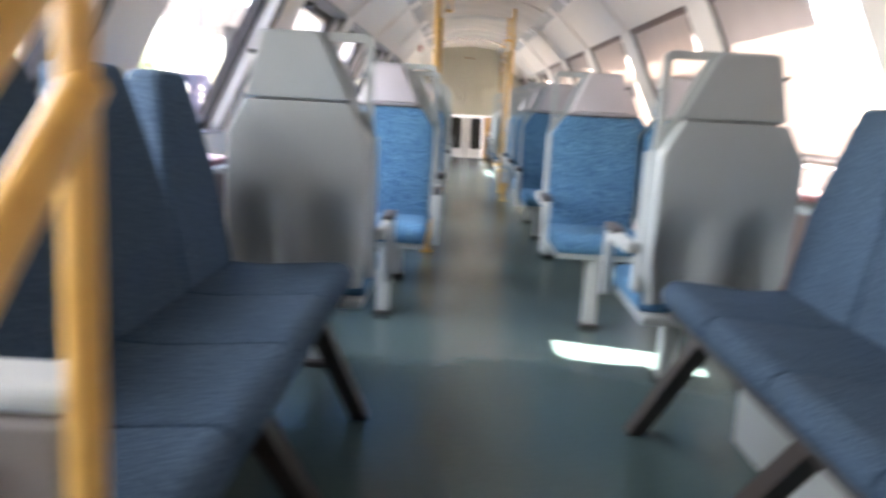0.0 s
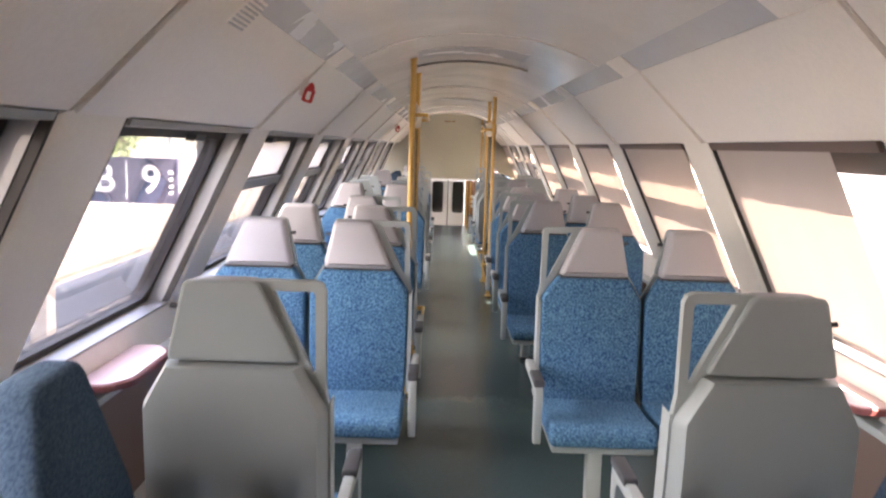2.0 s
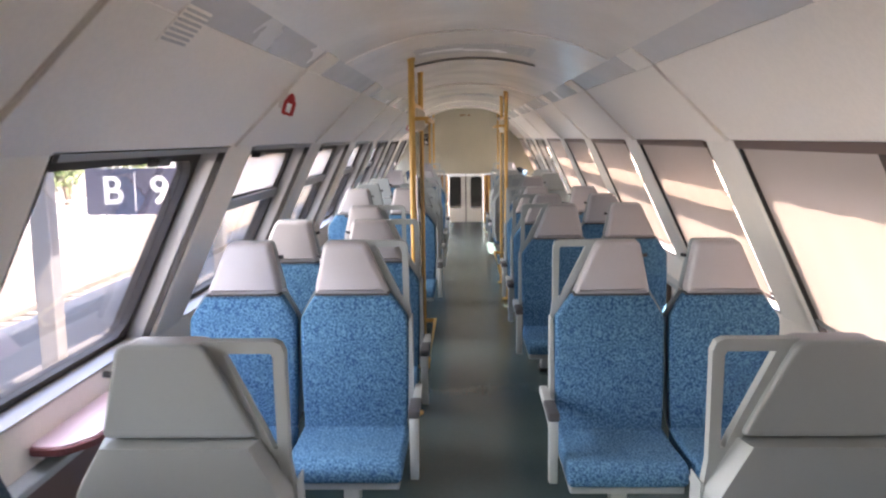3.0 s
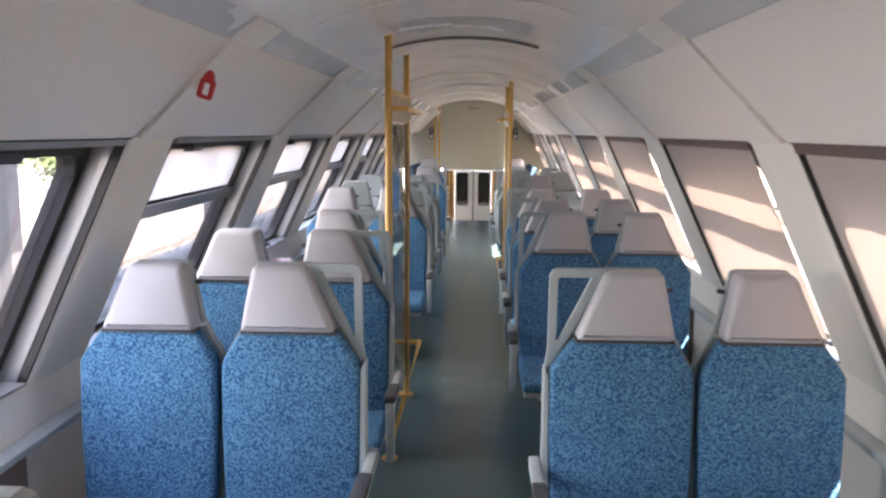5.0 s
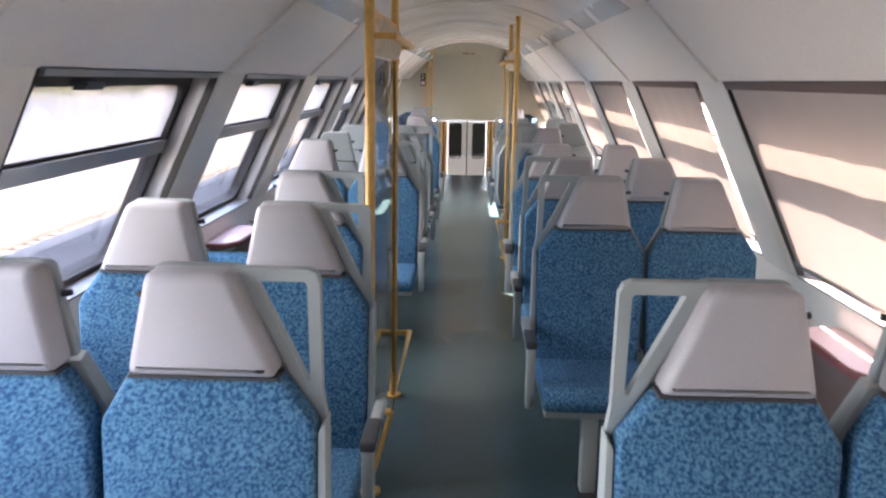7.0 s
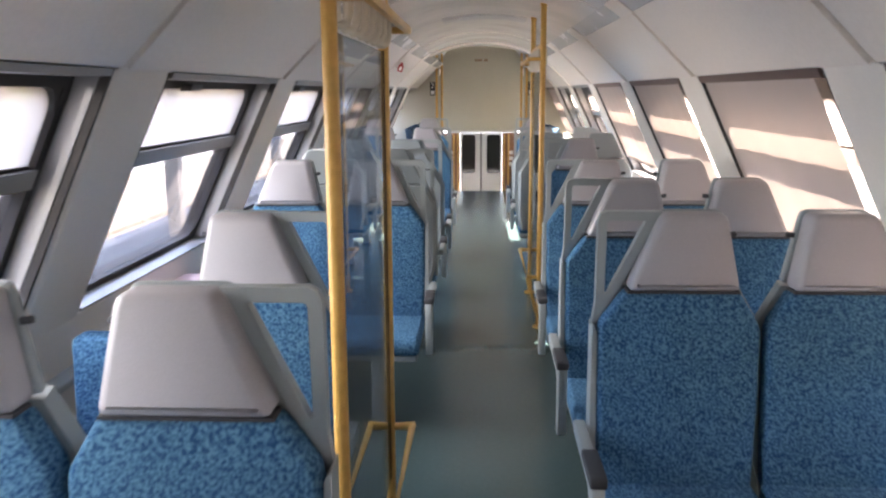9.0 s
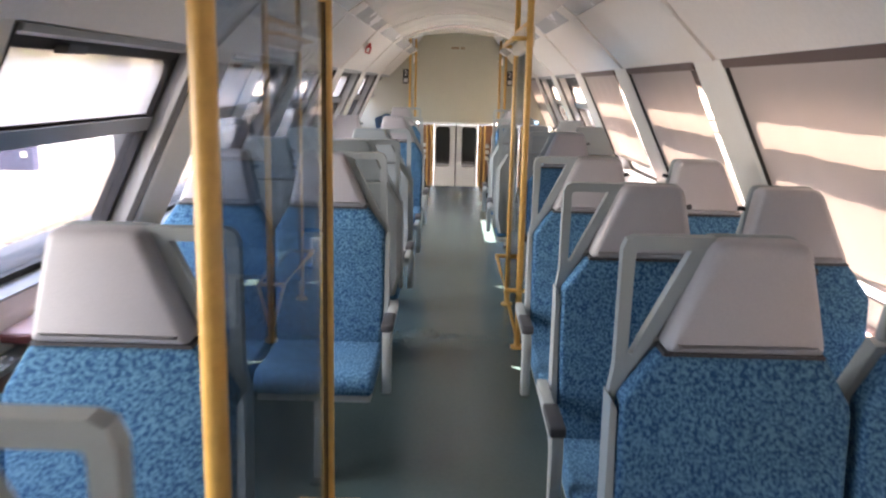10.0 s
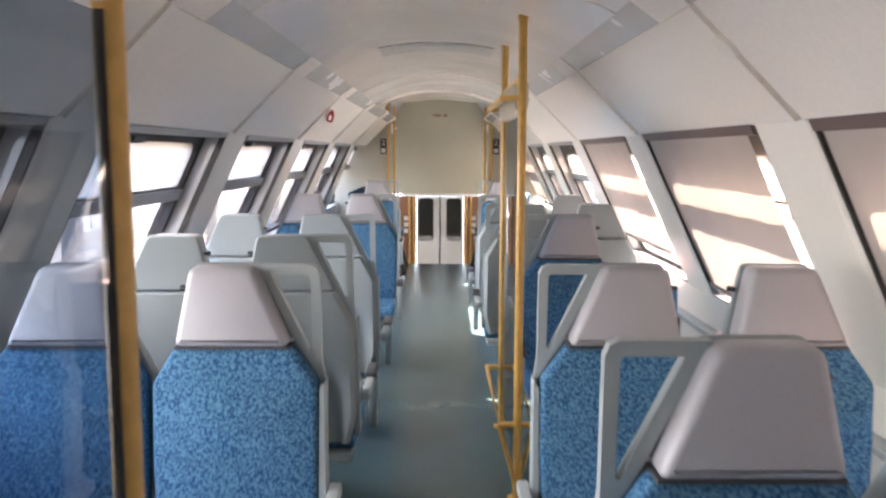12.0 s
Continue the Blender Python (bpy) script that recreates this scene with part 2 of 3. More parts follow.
def rounded(pts, r, seg=3):
    """The outline pts with its corners rounded."""
    out = []
    n = len(pts)
    for i in range(n):
        a, b, c = Vector(pts[i - 1]), Vector(pts[i]), Vector(pts[(i + 1) % n])
        k = min(r, (a - b).length * 0.45, (c - b).length * 0.45)
        p, q = b + (a - b).normalized() * k, b + (c - b).normalized() * k
        for j in range(seg + 1):
            t = j / seg
            out.append(tuple(p * (1 - t) ** 2 + b * 2 * t * (1 - t) + q * t * t))
    return out


# ---- coach shell ----
Y0, Y1 = -2.2, 18.1            # the upper saloon's floor
YEND = 20.5                    # the gangway end, down the stairs
WX_T, WZ_T = 1.06, 1.70        # window head
WX_B, WZ_B = 1.46, 0.86        # window sill
CX, CZ = 0.735, 2.02           # lower edge of the lamp strip
SX, SZ = 0.64, 2.09            # upper edge of the lamp strip
PITCH, PIL0, PILW = 1.90, 5.19, 0.42
PILLARS = [PIL0 + PITCH * k for k in range(-4, 9)]


def wall_x(z):
    return WX_T + (WZ_T - z) * (WX_B - WX_T) / (WZ_T - WZ_B)


floor = part("floor", box(-1.52, 1.52, Y0, Y1, -0.08, 0.0), M_FLOOR)
tagged(floor, "worn grey-green speckled vinyl coach floor", "floor", kind="structure")


def side_wall(side):
    s = side
    nm = "wall_right" if s > 0 else "wall_left"
    w = thing(nm, "beige moulded side wall with sloping windows", "wall", kind="structure")
    yb = YEND
    part("lower_panel", prism([(s * WX_B, 0.69), (s * WX_B, -0.05), (s * 1.66, -0.05), (s * 1.66, 0.69)], Y0, yb), M_LOWER, w, "pale grey lower wall panel")
    part("sill_panel", prism([(s * (WX_B - 0.004), WZ_B), (s * (WX_B - 0.004), 0.692), (s * 1.66, 0.692), (s * 1.66, WZ_B)], Y0, yb), M_PILLAR, w, "pale panel under the windows")
    part("ledge", prism(rounded([(s * 1.395, 0.662), (s * 1.395, 0.690), (s * 1.454, 0.700), (s * 1.458, 0.655)], 0.008), Y0, yb), M_TRIM, w, "pale ledge along the wall")
    part("header", prism([(s * (WX_T + 0.03), WZ_T + 0.001), (s * (WX_T + 0.185), WZ_T - 0.015), (s * (WX_T + 0.20), WZ_T + 0.06), (s * (WX_T + 0.03), WZ_T + 0.06)], Y0, yb), M_OUTER, w)
    # sloping cove over the windows, one panel per bay
    th = 0.05
    edges = [Y0] + [y - 0.17 for y in PILLARS[1:] if y < YEND] + [YEND]
    for a, b in zip(edges, edges[1:]):
        if b - a < 0.05:
            continue
        part("cove_panel", prism([(s * WX_T, WZ_T), (s * CX, CZ), (s * (CX + th), CZ + th), (s * (WX_T + th + 0.03), WZ_T + 0.02)], a + 0.006, b - 0.006), M_PANEL, w)
    part("backing", prism([(s * (WX_T + 0.09), WZ_T + 0.062), (s * (CX + 0.055), CZ + 0.055), (s * (CX + 0.16), CZ + 0.10), (s * (WX_T + 0.20), WZ_T + 0.062)], Y0, yb), M_SEAM, w)
    # shade on the wall under the ledge, put in as a dark brown box per bay
    for y, y2 in zip(PILLARS, PILLARS[1:]):
        if Y0 < y and y2 < 18.2:
            part("ledge_shade", box(min(s * 1.425, s * WX_B), max(s * 1.425, s * WX_B), y + 0.34, y2 - 0.30, 0.16, 0.655, bevel=0.008), M_SHADE_CASSETTE, w, "dark brown box for the shaded wall under the ledge")
    for y in PILLARS:
        if y < Y0 or y > YEND + 0.3:
            continue
        a, b = y - PILW / 2, y + PILW / 2
        t = 0.18
        o = [(s * (WX_B + 0.002), WZ_B - 0.02), (s * WX_T, WZ_T), (s * (WX_T + t), WZ_T), (s * (WX_B + t), WZ_B - 0.02)]
        part("pillar", prism(o, a, b, bevel=0.035, seg=4), M_PILLAR, w)
        # flat rib that runs on over the cove
        part("rib", prism([(s * (WX_T - 0.012), WZ_T - 0.006), (s * (CX - 0.006), CZ - 0.006), (s * CX, CZ + 0.004), (s * WX_T, WZ_T + 0.01)], a + 0.05, b - 0.05), M_PANEL, w)
    return w


wall_l, wall_r = side_wall(-1), side_wall(1)


# lamp strips along both edges of the ceiling
def lamp_strip(s):
    for i, (a, b) in enumerate(zip(PILLARS, PILLARS[1:])):
        a, b = max(a + 0.16, Y0), min(b - 0.16, 18.0)
        if b - a < 0.3:
            continue
        lamp = thing("ceiling_light", "unlit grey ribbed lamp strip at the ceiling edge", "ceiling light", "lamp strips")
        part("diffuser", prism([(s * CX, CZ + 0.002), (s * SX, SZ), (s * (SX + 0.01), SZ + 0.03), (s * (CX + 0.03), CZ + 0.03)], a, b), M_DIFF, lamp)
        part("end_cap", prism([(s * (CX - 0.004), CZ - 0.002), (s * (SX - 0.004), SZ - 0.004), (s * (SX + 0.01), SZ + 0.03), (s * (CX + 0.03), CZ + 0.03)], b, b + 0.32), M_PANEL, lamp)


lamp_strip(-1)
lamp_strip(1)


# arched ceiling
def ceiling_z(x):
    return SZ + (2.24 - SZ) * (1 - (abs(x) / SX) ** 2.2)


def arch(a, b, drop=0.0, thick=0.05, wide=1.0, n=24):
    xs = [SX * wide * (-1 + 2 * i / n) for i in range(n + 1)]
    return [(x, ceiling_z(x) - drop) for x in xs] + [(x, ceiling_z(x) - drop + thick) for x in reversed(xs)]


SEAMS = [1.70, 5.55, 9.40, 13.25]        # joints across the ceiling
bm = bmesh.new()
for a, b in zip([Y0] + SEAMS, SEAMS + [15.0]):
    add_prism(bm, arch(a, b), a + 0.003, b - 0.003)
add_prism(bm, arch(0, 0, drop=-0.07), Y0, 15.0)
for y in SEAMS:
    add_prism(bm, arch(0, 0, drop=0.005, thick=0.02), y - 0.007, y + 0.007)
add_prism(bm, arch(0, 0, drop=0.035, thick=0.03), 14.75, 15.0)
add_prism(bm, [(-0.9, 2.30), (-0.6, 2.45), (0, 2.50), (0.6, 2.45), (0.9, 2.30), (0.9, 2.36), (0.6, 2.51), (0, 2.56), (-0.6, 2.51), (-0.9, 2.36)], 15.0, YEND)
ceil = part("ceiling", bm, M_CEIL, smooth=True)
tagged(ceil, "glossy off-white arched coach ceiling with panel joints", "ceiling", kind="structure")

# roof outside, keeps the sky out
bm = bmesh.new()
add_prism(bm, [(-1.28, 1.70), (-0.98, 2.10), (-0.6, 2.56), (0, 2.64), (0.6, 2.56), (0.98, 2.10), (1.28, 1.70), (1.25, 1.70), (0.9, 2.08), (0.55, 2.54), (0, 2.60), (-0.55, 2.54), (-0.9, 2.08), (-1.25, 1.70)], Y0 - 0.1, YEND + 0.1)
tagged(part("roof", bm, M_OUTER), "painted metal coach roof", "roof", kind="structure")


# ---- windows ----
def slab(s, y0, y1, z0, z1, off0, off1, bm=None):
    """A plate in the sloping window plane between two offsets."""
    bm = bm or bmesh.new()
    add_prism(bm, [(s * (wall_x(z0) + off0), z0), (s * (wall_x(z1) + off0), z1), (s * (wall_x(z1) + off1), z1), (s * (wall_x(z0) + off1), z0)], y0, y1)
    return bm


D0, D1 = 0.105, 0.175          # depth of the glazing frame behind the pillar faces


def window(s, ya, yb, hopper=True, blind=None, gap=0.055):
    w = thing("window", "sloping coach window in a dark rubber frame", "window", "saloon windows", kind="structure")
    zt, zb = WZ_T - 0.005, WZ_B
    fn, ff = 0.05, (0.055 if s < 0 else 0.11)       # frame width at the near and the far end; right far end and head widened to shade the blinds
    ft, fb = (0.05 if s < 0 else 0.10), 0.04
    bm = bmesh.new()
    for y0, y1 in ((ya - 0.004, ya + fn), (yb - ff, yb + 0.004)):
        slab(s, y0, y1, zb, zt, D0, D1, bm)
    slab(s, ya + fn, yb - ff, zt - ft, zt, D0, D1, bm)
    slab(s, ya + fn, yb - ff, zb, zb + fb, D0, D1, bm)
    # rounded corners of the glazing rubber
    for yc, d in ((ya + fn, 1), (yb - ff, -1)):
        for zc, e in ((zb + fb, 1), (zt - ft, -1)):
            r = 0.085
            arc = [radians(90 * k / 6) for k in range(7)]
            pts = [(yc, zc)] + [(yc + d * r * (1 - math.sin(q)), zc + e * r * (1 - math.cos(q))) for q in arc]
            v0 = [bm.verts.new((s * (wall_x(z) + D0 + 0.004), y, z)) for y, z in pts]
            v1 = [bm.verts.new((s * (wall_x(z) + D1 - 0.004), y, z)) for y, z in pts]
            bm.faces.new(v0)
            bm.faces.new(v1[::-1])
            for k in range(len(pts)):
                bm.faces.new((v0[k], v1[k], v1[(k + 1) % len(pts)], v0[(k + 1) % len(pts)]))
    part("window_frame", bm, M_RUBBER, w, "dark rubber window frame")
    bm = bmesh.new()
    slab(s, yb - 0.018, yb + 0.004, zb, zt, 0.035, D0 - 0.001, bm)
    slab(s, ya - 0.004, ya + 0.018, zb, zt, 0.035, D0 - 0.001, bm)
    slab(s, ya + 0.018, yb - 0.018, zb - 0.002, zb + 0.012, 0.0, D0 - 0.001, bm)
    slab(s, ya + 0.018, yb - 0.018, zt - 0.02, zt, 0.0, D0 - 0.001, bm)
    part("reveal", bm, M_ALU, w, "bare aluminium window reveal")
    bm = bmesh.new()
    slab(s, yb - 0.016, yb - 0.002, zb, zt, 0.004, 0.034, bm)
    slab(s, ya + 0.002, ya + 0.010, zb, zt, 0.010, 0.034, bm)
    part("edge_seal", bm, M_RUBBER, w, "dark brown edge seal")
    zp = zb + (zt - zb) * 0.63 if hopper else zt - ft
    p = part("pane", slab(s, ya + fn, yb - ff, zb + fb, zp, 0.138, 0.144), M_GLASS, w)
    p.visible_shadow = False
    if hopper:
        v = part("vent_pane", slab(s, ya + fn, yb - ff, zp, zt - ft, 0.128, 0.134), M_HAZY, w, "hazy tilting vent pane")
        v.visible_shadow = False
        zz = zb + (zt - zb) * 0.63
        part("transom", slab(s, ya + fn + 0.004, yb - ff - 0.004, zz - 0.028, zz + 0.028, 0.09, 0.17), M_ALU, w, "aluminium transom of the tilting vent")
        part("vent_seal", slab(s, ya + fn + 0.004, yb - ff - 0.004, zz + 0.028, zz + 0.04, 0.12, 0.16), M_RUBBER, w)
    if blind is None:
        ym = ya + (0.30 if hopper else 0.62) * (yb - ya)
        part("catch", slab(s, ym - 0.06, ym + 0.06, zt - 0.06, zt - 0.035, 0.05, 0.09), M_BLACK, w, "black plastic vent catch")
    else:
        b = thing("roller_blind", "translucent beige roller blind pulled down over the window", "roller blind", "window blinds")
        bm = bmesh.new()
        n = 24
        y0, y1 = ya + gap, yb - 0.014
        rows = []
        for k in range(n + 1):
            y = y0 + (y1 - y0) * k / n
            col = []
            for q in range(9):
                z = blind + (zt - 0.03 - blind) * q / 8
                sag = 0.004 * math.sin(y * 9 + q * 0.4) * (1 - q / 8) + 0.003 * math.sin(y * 23.0)
                col.append(bm.verts.new((s * (wall_x(z) + 0.018 + sag), y, z)))
            rows.append(col)
        for c0, c1 in zip(rows, rows[1:]):
            for q in range(8):
                bm.faces.new((c0[q], c1[q], c1[q + 1], c0[q + 1]))
        part("cloth", bm, M_BLIND, b, smooth=True)
        part("hem_bar", slab(s, y0 - 0.005, y1 + 0.006, blind - 0.018, blind + 0.004, 0.010, 0.028), M_ALU, b, "aluminium hem bar")
        part("cassette", slab(s, ya + 0.01, yb - 0.005, zt - 0.03, zt + 0.003, -0.002, 0.034), M_SHADE_CASSETTE, b, "dark blind cassette")
    return w


for i, (a, b) in enumerate(zip(PILLARS, PILLARS[1:])):
    ya, yb = a + PILW / 2, b - PILW / 2
    if yb < Y0 + 0.3 or ya > 19.5:
        continue
    window(-1, ya, yb, hopper=not (3.3 < ya < 3.6))
    # right blinds beyond y 16 are added, to keep sun off the end doors and floor
    open_end = 12.9 < ya < 16.0
    window(1, ya, yb, hopper=not (3.3 < ya < 3.6), blind=None if open_end else (0.93 if ya < 10.5 else 1.02), gap=0.36 if 3.3 < ya < 3.6 else 0.07 if 5.2 < ya < 5.6 else 0.125)


# ---- seats ----
LEAN_BACK = 0.07


def lean(u, v):
    return (v - 1.06) * LEAN_BACK


def ring(bm, outer, inner, a, b, bevel=0.005):
    """A frame between two outlines of as many corners, from y = a to b."""
    def vs(o, y):
        return [bm.verts.new((u, y, v)) for u, v in o]
    lo, li, ho, hi = vs(outer, a), vs(inner, a), vs(outer, b), vs(inner, b)
    n = len(outer)
    fs = []
    for i in range(n):
        j = (i + 1) % n
        fs += [bm.faces.new((lo[i], lo[j], li[j], li[i])), bm.faces.new((ho[j], ho[i], hi[i], hi[j])),
               bm.faces.new((lo[j], lo[i], ho[i], ho[j])), bm.faces.new((li[i], li[j], hi[j], hi[i]))]
    bmesh.ops.recalc_face_normals(bm, faces=fs)
    return bm


def half_width(z, side):
    """Half the back's width at height z; side -1 is the outer side."""
    if z > 0.94:
        t = (z - 0.94) / 0.114
        return 0.250 - t * (0.072 if side < 0 else 0.066)
    if z > 0.55:
        return 0.250
    return 0.215 + (z - 0.42) / 0.13 * 0.035


def shell_mesh(x0, m, nx=22, nz=22):
    """The back shell: a smooth plate with two knee hollows beside a middle ridge."""
    bm = bmesh.new()
    front, back = [], []
    for k in range(nz + 1):
        z = 0.42 + (1.054 - 0.42) * k / nz
        rf, rb = [], []
        for i in range(nx + 1):
            u = -1 + 2 * i / nx
            x = u * half_width(z, -1 if u < 0 else 1)
            edge = min(1.0, (1 - abs(u)) / 0.12)
            crown = 0.058 + 0.020 * math.sin(math.pi * (z - 0.42) / 0.70)
            low = max(0.0, min(1.0, (0.80 - z) / 0.22))
            low = low * low * (3 - 2 * low)
            hollow = math.exp(-((abs(x) - 0.130) / 0.070) ** 4) * low * 0.076
            d = 0.012 + (crown - hollow) * math.sqrt(max(0.0, edge * (2 - edge)))
            d = max(d, 0.008)
            y = 0.072 + lean(0, z)
            rf.append(bm.verts.new((x0 + m * x, y, z)))
            rb.append(bm.verts.new((x0 + m * x, y + d, z)))
        front.append(rf)
        back.append(rb)
    for g in (front, back):
        for k in range(nz):
            for i in range(nx):
                bm.faces.new((g[k][i], g[k][i + 1], g[k + 1][i + 1], g[k + 1][i]))
    rim = lambda g: g[0][:] + [r[-1] for r in g[1:]] + g[-1][-2::-1] + [r[0] for r in g[-2:0:-1]]
    p, q = rim(front), rim(back)
    for i in range(len(p)):
        j = (i + 1) % len(p)
        bm.faces.new((p[i], p[j], q[j], q[i]))
    return bm


def seat_place(root, x0, m, blue=True, grab=False, headrest=True):
    """One place of a seat that faces -y; its outer side lies at -m * x. The parts hang under root."""
    def o(pts):
        return [(x0 + m * x, z) for x, z in pts]
    fab = M_BLUE
    top = 1.050
    back = o(rounded([(-0.226, 0.44), (-0.236, 0.72), (-0.236, 0.945), (-0.160, top), (0.172, top), (0.236, 0.945), (0.236, 0.72), (0.226, 0.44)], 0.02))
    b = part("backrest", prism(back, 0.0, 0.075, bevel=0.018, seg=3, shift=lean), fab, root, smooth=True)
    if headrest:
        head = o(rounded([(-0.157, 1.052), (-0.058, 1.278), (0.126, 1.278), (0.171, 1.052)], 0.024))
        hr = part("headrest", prism(head, -0.012, 0.086, bevel=0.022, seg=3, shift=lean), M_HEAD, root, smooth=True)
        part("piping", prism(o([(-0.156, 1.046), (-0.154, 1.053), (0.168, 1.053), (0.169, 1.046)]), -0.003, 0.06, shift=lean), M_EDGE, hr)
        up = o(rounded([(-0.174, 1.060), (-0.064, 1.280), (0.131, 1.280), (0.183, 1.060)], 0.02))
        part("headrest_shell", prism(up, 0.074, 0.102, bevel=0.010, seg=3, shift=lean), M_SHELL, root)
    part("back_shell", shell_mesh(x0, m), M_SHELL, root, "grey moulded plastic back shell", smooth=True)
    if headrest:
        part("coat_hook", tube([(x0 + m * 0.150, 0.075 + lean(0, 1.2), 1.205), (x0 + m * 0.172, 0.078 + lean(0, 1.2), 1.208)], 0.008, 8), M_PAD, root, "small dark coat hook")
    # side profile (y, z) of the cushion
    prof = rounded([(-0.45, 0.375), (-0.465, 0.435), (-0.425, 0.475), (-0.2, 0.462), (0.0, 0.470), (0.0, 0.375)], 0.03, 4)
    part("cushion", prism(prof, x0 - 0.232, x0 + 0.232, axis="x", bevel=0.02, seg=3), fab, root, smooth=True)
    part("seat_pan", box(x0 - 0.222, x0 + 0.222, -0.43, 0.06, 0.345, 0.378, bevel=0.008), M_SHELL, root)
    if grab:
        bm = bmesh.new()
        outer = o([(-0.050, 1.280), (-0.212, 1.280), (-0.229, 1.272), (-0.238, 1.252), (-0.240, 1.0), (-0.252, 0.92), (-0.168, 1.05)])
        inner = o([(-0.098, 1.252), (-0.202, 1.252), (-0.208, 1.249), (-0.211, 1.242), (-0.214, 1.03), (-0.205, 1.03), (-0.192, 1.06)])
        ring(bm, outer, inner, 0.055, 0.086)
        part("grab_handle", bm, M_TRIM, root, "light grey grab handle frame")
        part("side_trim", prism(o(rounded([(-0.236, 0.46), (-0.240, 0.93), (-0.254, 0.95), (-0.257, 0.46)], 0.005)), 0.012, 0.09, shift=lean), M_TRIM, root, "light grey side trim")
        # armrest
        xa, xb = sorted((x0 - m * 0.262, x0 - m * 0.296))
        arm = [(0.05, 0.635), (0.05, 0.595), (-0.29, 0.585), (-0.318, 0.56), (-0.33, 0.36), (-0.372, 0.36), (-0.385, 0.575), (-0.375, 0.622), (-0.34, 0.632)]
        ar = part("armrest", prism(rounded(arm, 0.012), xa, xb, axis="x", bevel=0.005), M_TRIM, root, "light grey armrest frame", smooth=True)
        pad = rounded([(-0.38, 0.618), (-0.376, 0.650), (-0.19, 0.648), (-0.18, 0.622)], 0.01)
        part("arm_pad", prism(pad, xa - 0.006, xb + 0.006, axis="x", bevel=0.006), M_PAD, ar, "black armrest pad", smooth=True)


def pedestal(root, x, m=1):
    lg = part("leg", prism(rounded([(-0.425, 0.0), (-0.43, 0.035), (-0.415, 0.345), (-0.345, 0.345), (-0.36, 0.035), (-0.35, 0.0)], 0.01), x - 0.032, x + 0.032, axis="x", bevel=0.006), M_TRIM, root, "light grey seat leg", smooth=True)
    part("foot", box(x - 0.042, x + 0.042, -0.46, -0.31, 0.0, 0.022, bevel=0.006), M_BLACK, lg, "black foot plate")
    part("brace", box(x - 0.02, x + 0.02, -0.36, 0.05, 0.30, 0.345, bevel=0.006), M_STEEL, root)


def double_seat(m):
    """m = 1: the aisle lies at -x of a seat that faces -y."""
    r = thing("double_seat", "blue speckled moquette double seat with grey vinyl headrests", "train seat", "saloon seats")
    seat_place(r, 0.0, m, grab=True)
    seat_place(r, m * 0.492, -m)
    pedestal(r, m * -0.03)
    pedestal(r, m * 0.50)
    return r


def single_seat(m):
    r = thing("single_seat", "blue speckled moquette single seat with grey back shell", "train seat", "saloon seats")
    seat_place(r, 0.0, m, grab=True)
    pedestal(r, m * 0.0)
    return r


XA = 0.555      # centre of the aisle places
double_r, double_l = double_seat(1), double_seat(-1)
single_r, single_l = single_seat(1), single_seat(-1)
used = set()


def put(master, x, y, turn=0):
    """Set a seat with its headrest's front at y, facing the near end (turn 0) or the far end (180)."""
    m = pose(x, y, 0, 0, 0, turn)
    if master.name in used:
        return copy_thing(master, m)
    used.add(master.name)
    master.matrix_basis = m
    return master


for y in (5.0, 5.925, 8.73, 12.75):
    put(double_l, -XA, y)
for y in (4.96, 6.888, 7.80, 8.75):
    put(double_r, XA, y)
for y in (9.72, 10.78):
    put(double_r, -XA, y, 180)
for y in (11.74, 12.85):
    put(double_l, XA, y, 180)
put(single_l, -0.695, 6.855)
put(single_r, 0.70, 10.68)
put(single_l, -0.70, 15.75)
put(single_r, 0.70, 15.75)
put(single_r, -0.712, 3.37, 180)
put(single_l, 0.712, 3.37, 180)


# ---- side benches at the stair heads ----
def bench(s, ya, n, w=0.46, tip=1):
    r = thing("side_bench", "dark blue upholstered bench seat along the wall", "bench seat", "side benches")
    for i in range(n):
        y0, y1 = ya + i * w + 0.003, ya + (i + 1) * w - 0.003
        cush = rounded([(s * 0.515, 0.45), (s * 0.50, 0.51), (s * 0.535, 0.545), (s * 0.80, 0.525), (s * 0.95, 0.53), (s * 0.95, 0.45)], 0.025, 4)
        part("cushion", prism(cush, y0, y1, bevel=0.014, seg=2), M_NAVY, r, smooth=True)
        ym, hw = (y0 + y1) / 2, w / 2 - 0.003
        out = rounded([(ym - hw, 0.51), (ym - hw, 0.78), (ym - hw * 0.50, 1.12), (ym + hw * 0.50, 1.12), (ym + hw, 0.78), (ym + hw, 0.51)], 0.035, 3)
        b = prism(out, 0.0, 0.10, axis="x", bevel=0.022, seg=3)
        for v in b.verts:
            v.co.x = s * (0.90 + v.co.x + (v.co.z - 0.55) * 0.20)
        part("backrest", b, M_NAVY, r, smooth=True)
    ye = ya + n * w
    part("seat_frame", box(min(s * 0.54, s * 1.0), max(s * 0.54, s * 1.0), ya, ye, 0.415, 0.455, bevel=0.006), M_DARKLEG, r)
    y = ye - 0.27
    while y > ya - 0.1:
        bm = prism([(y - 0.035, 0.42), (y + 0.035, 0.42), (y + 0.335, 0.0), (y + 0.265, 0.0)], -0.028, 0.028, axis="x")
        for v in bm.verts:
            v.co.x += s * (0.47 + 0.11 * v.co.z / 0.42)
        part("strut", bm, M_DARKLEG, r, "dark brown slanting strut")
        y -= 0.76
    part("panel", box(min(s * 0.80, s * 0.83), max(s * 0.80, s * 0.83), ya, ye, 0.0, 0.415), M_SHELL, r, "pale grey panel under the bench")
    return r


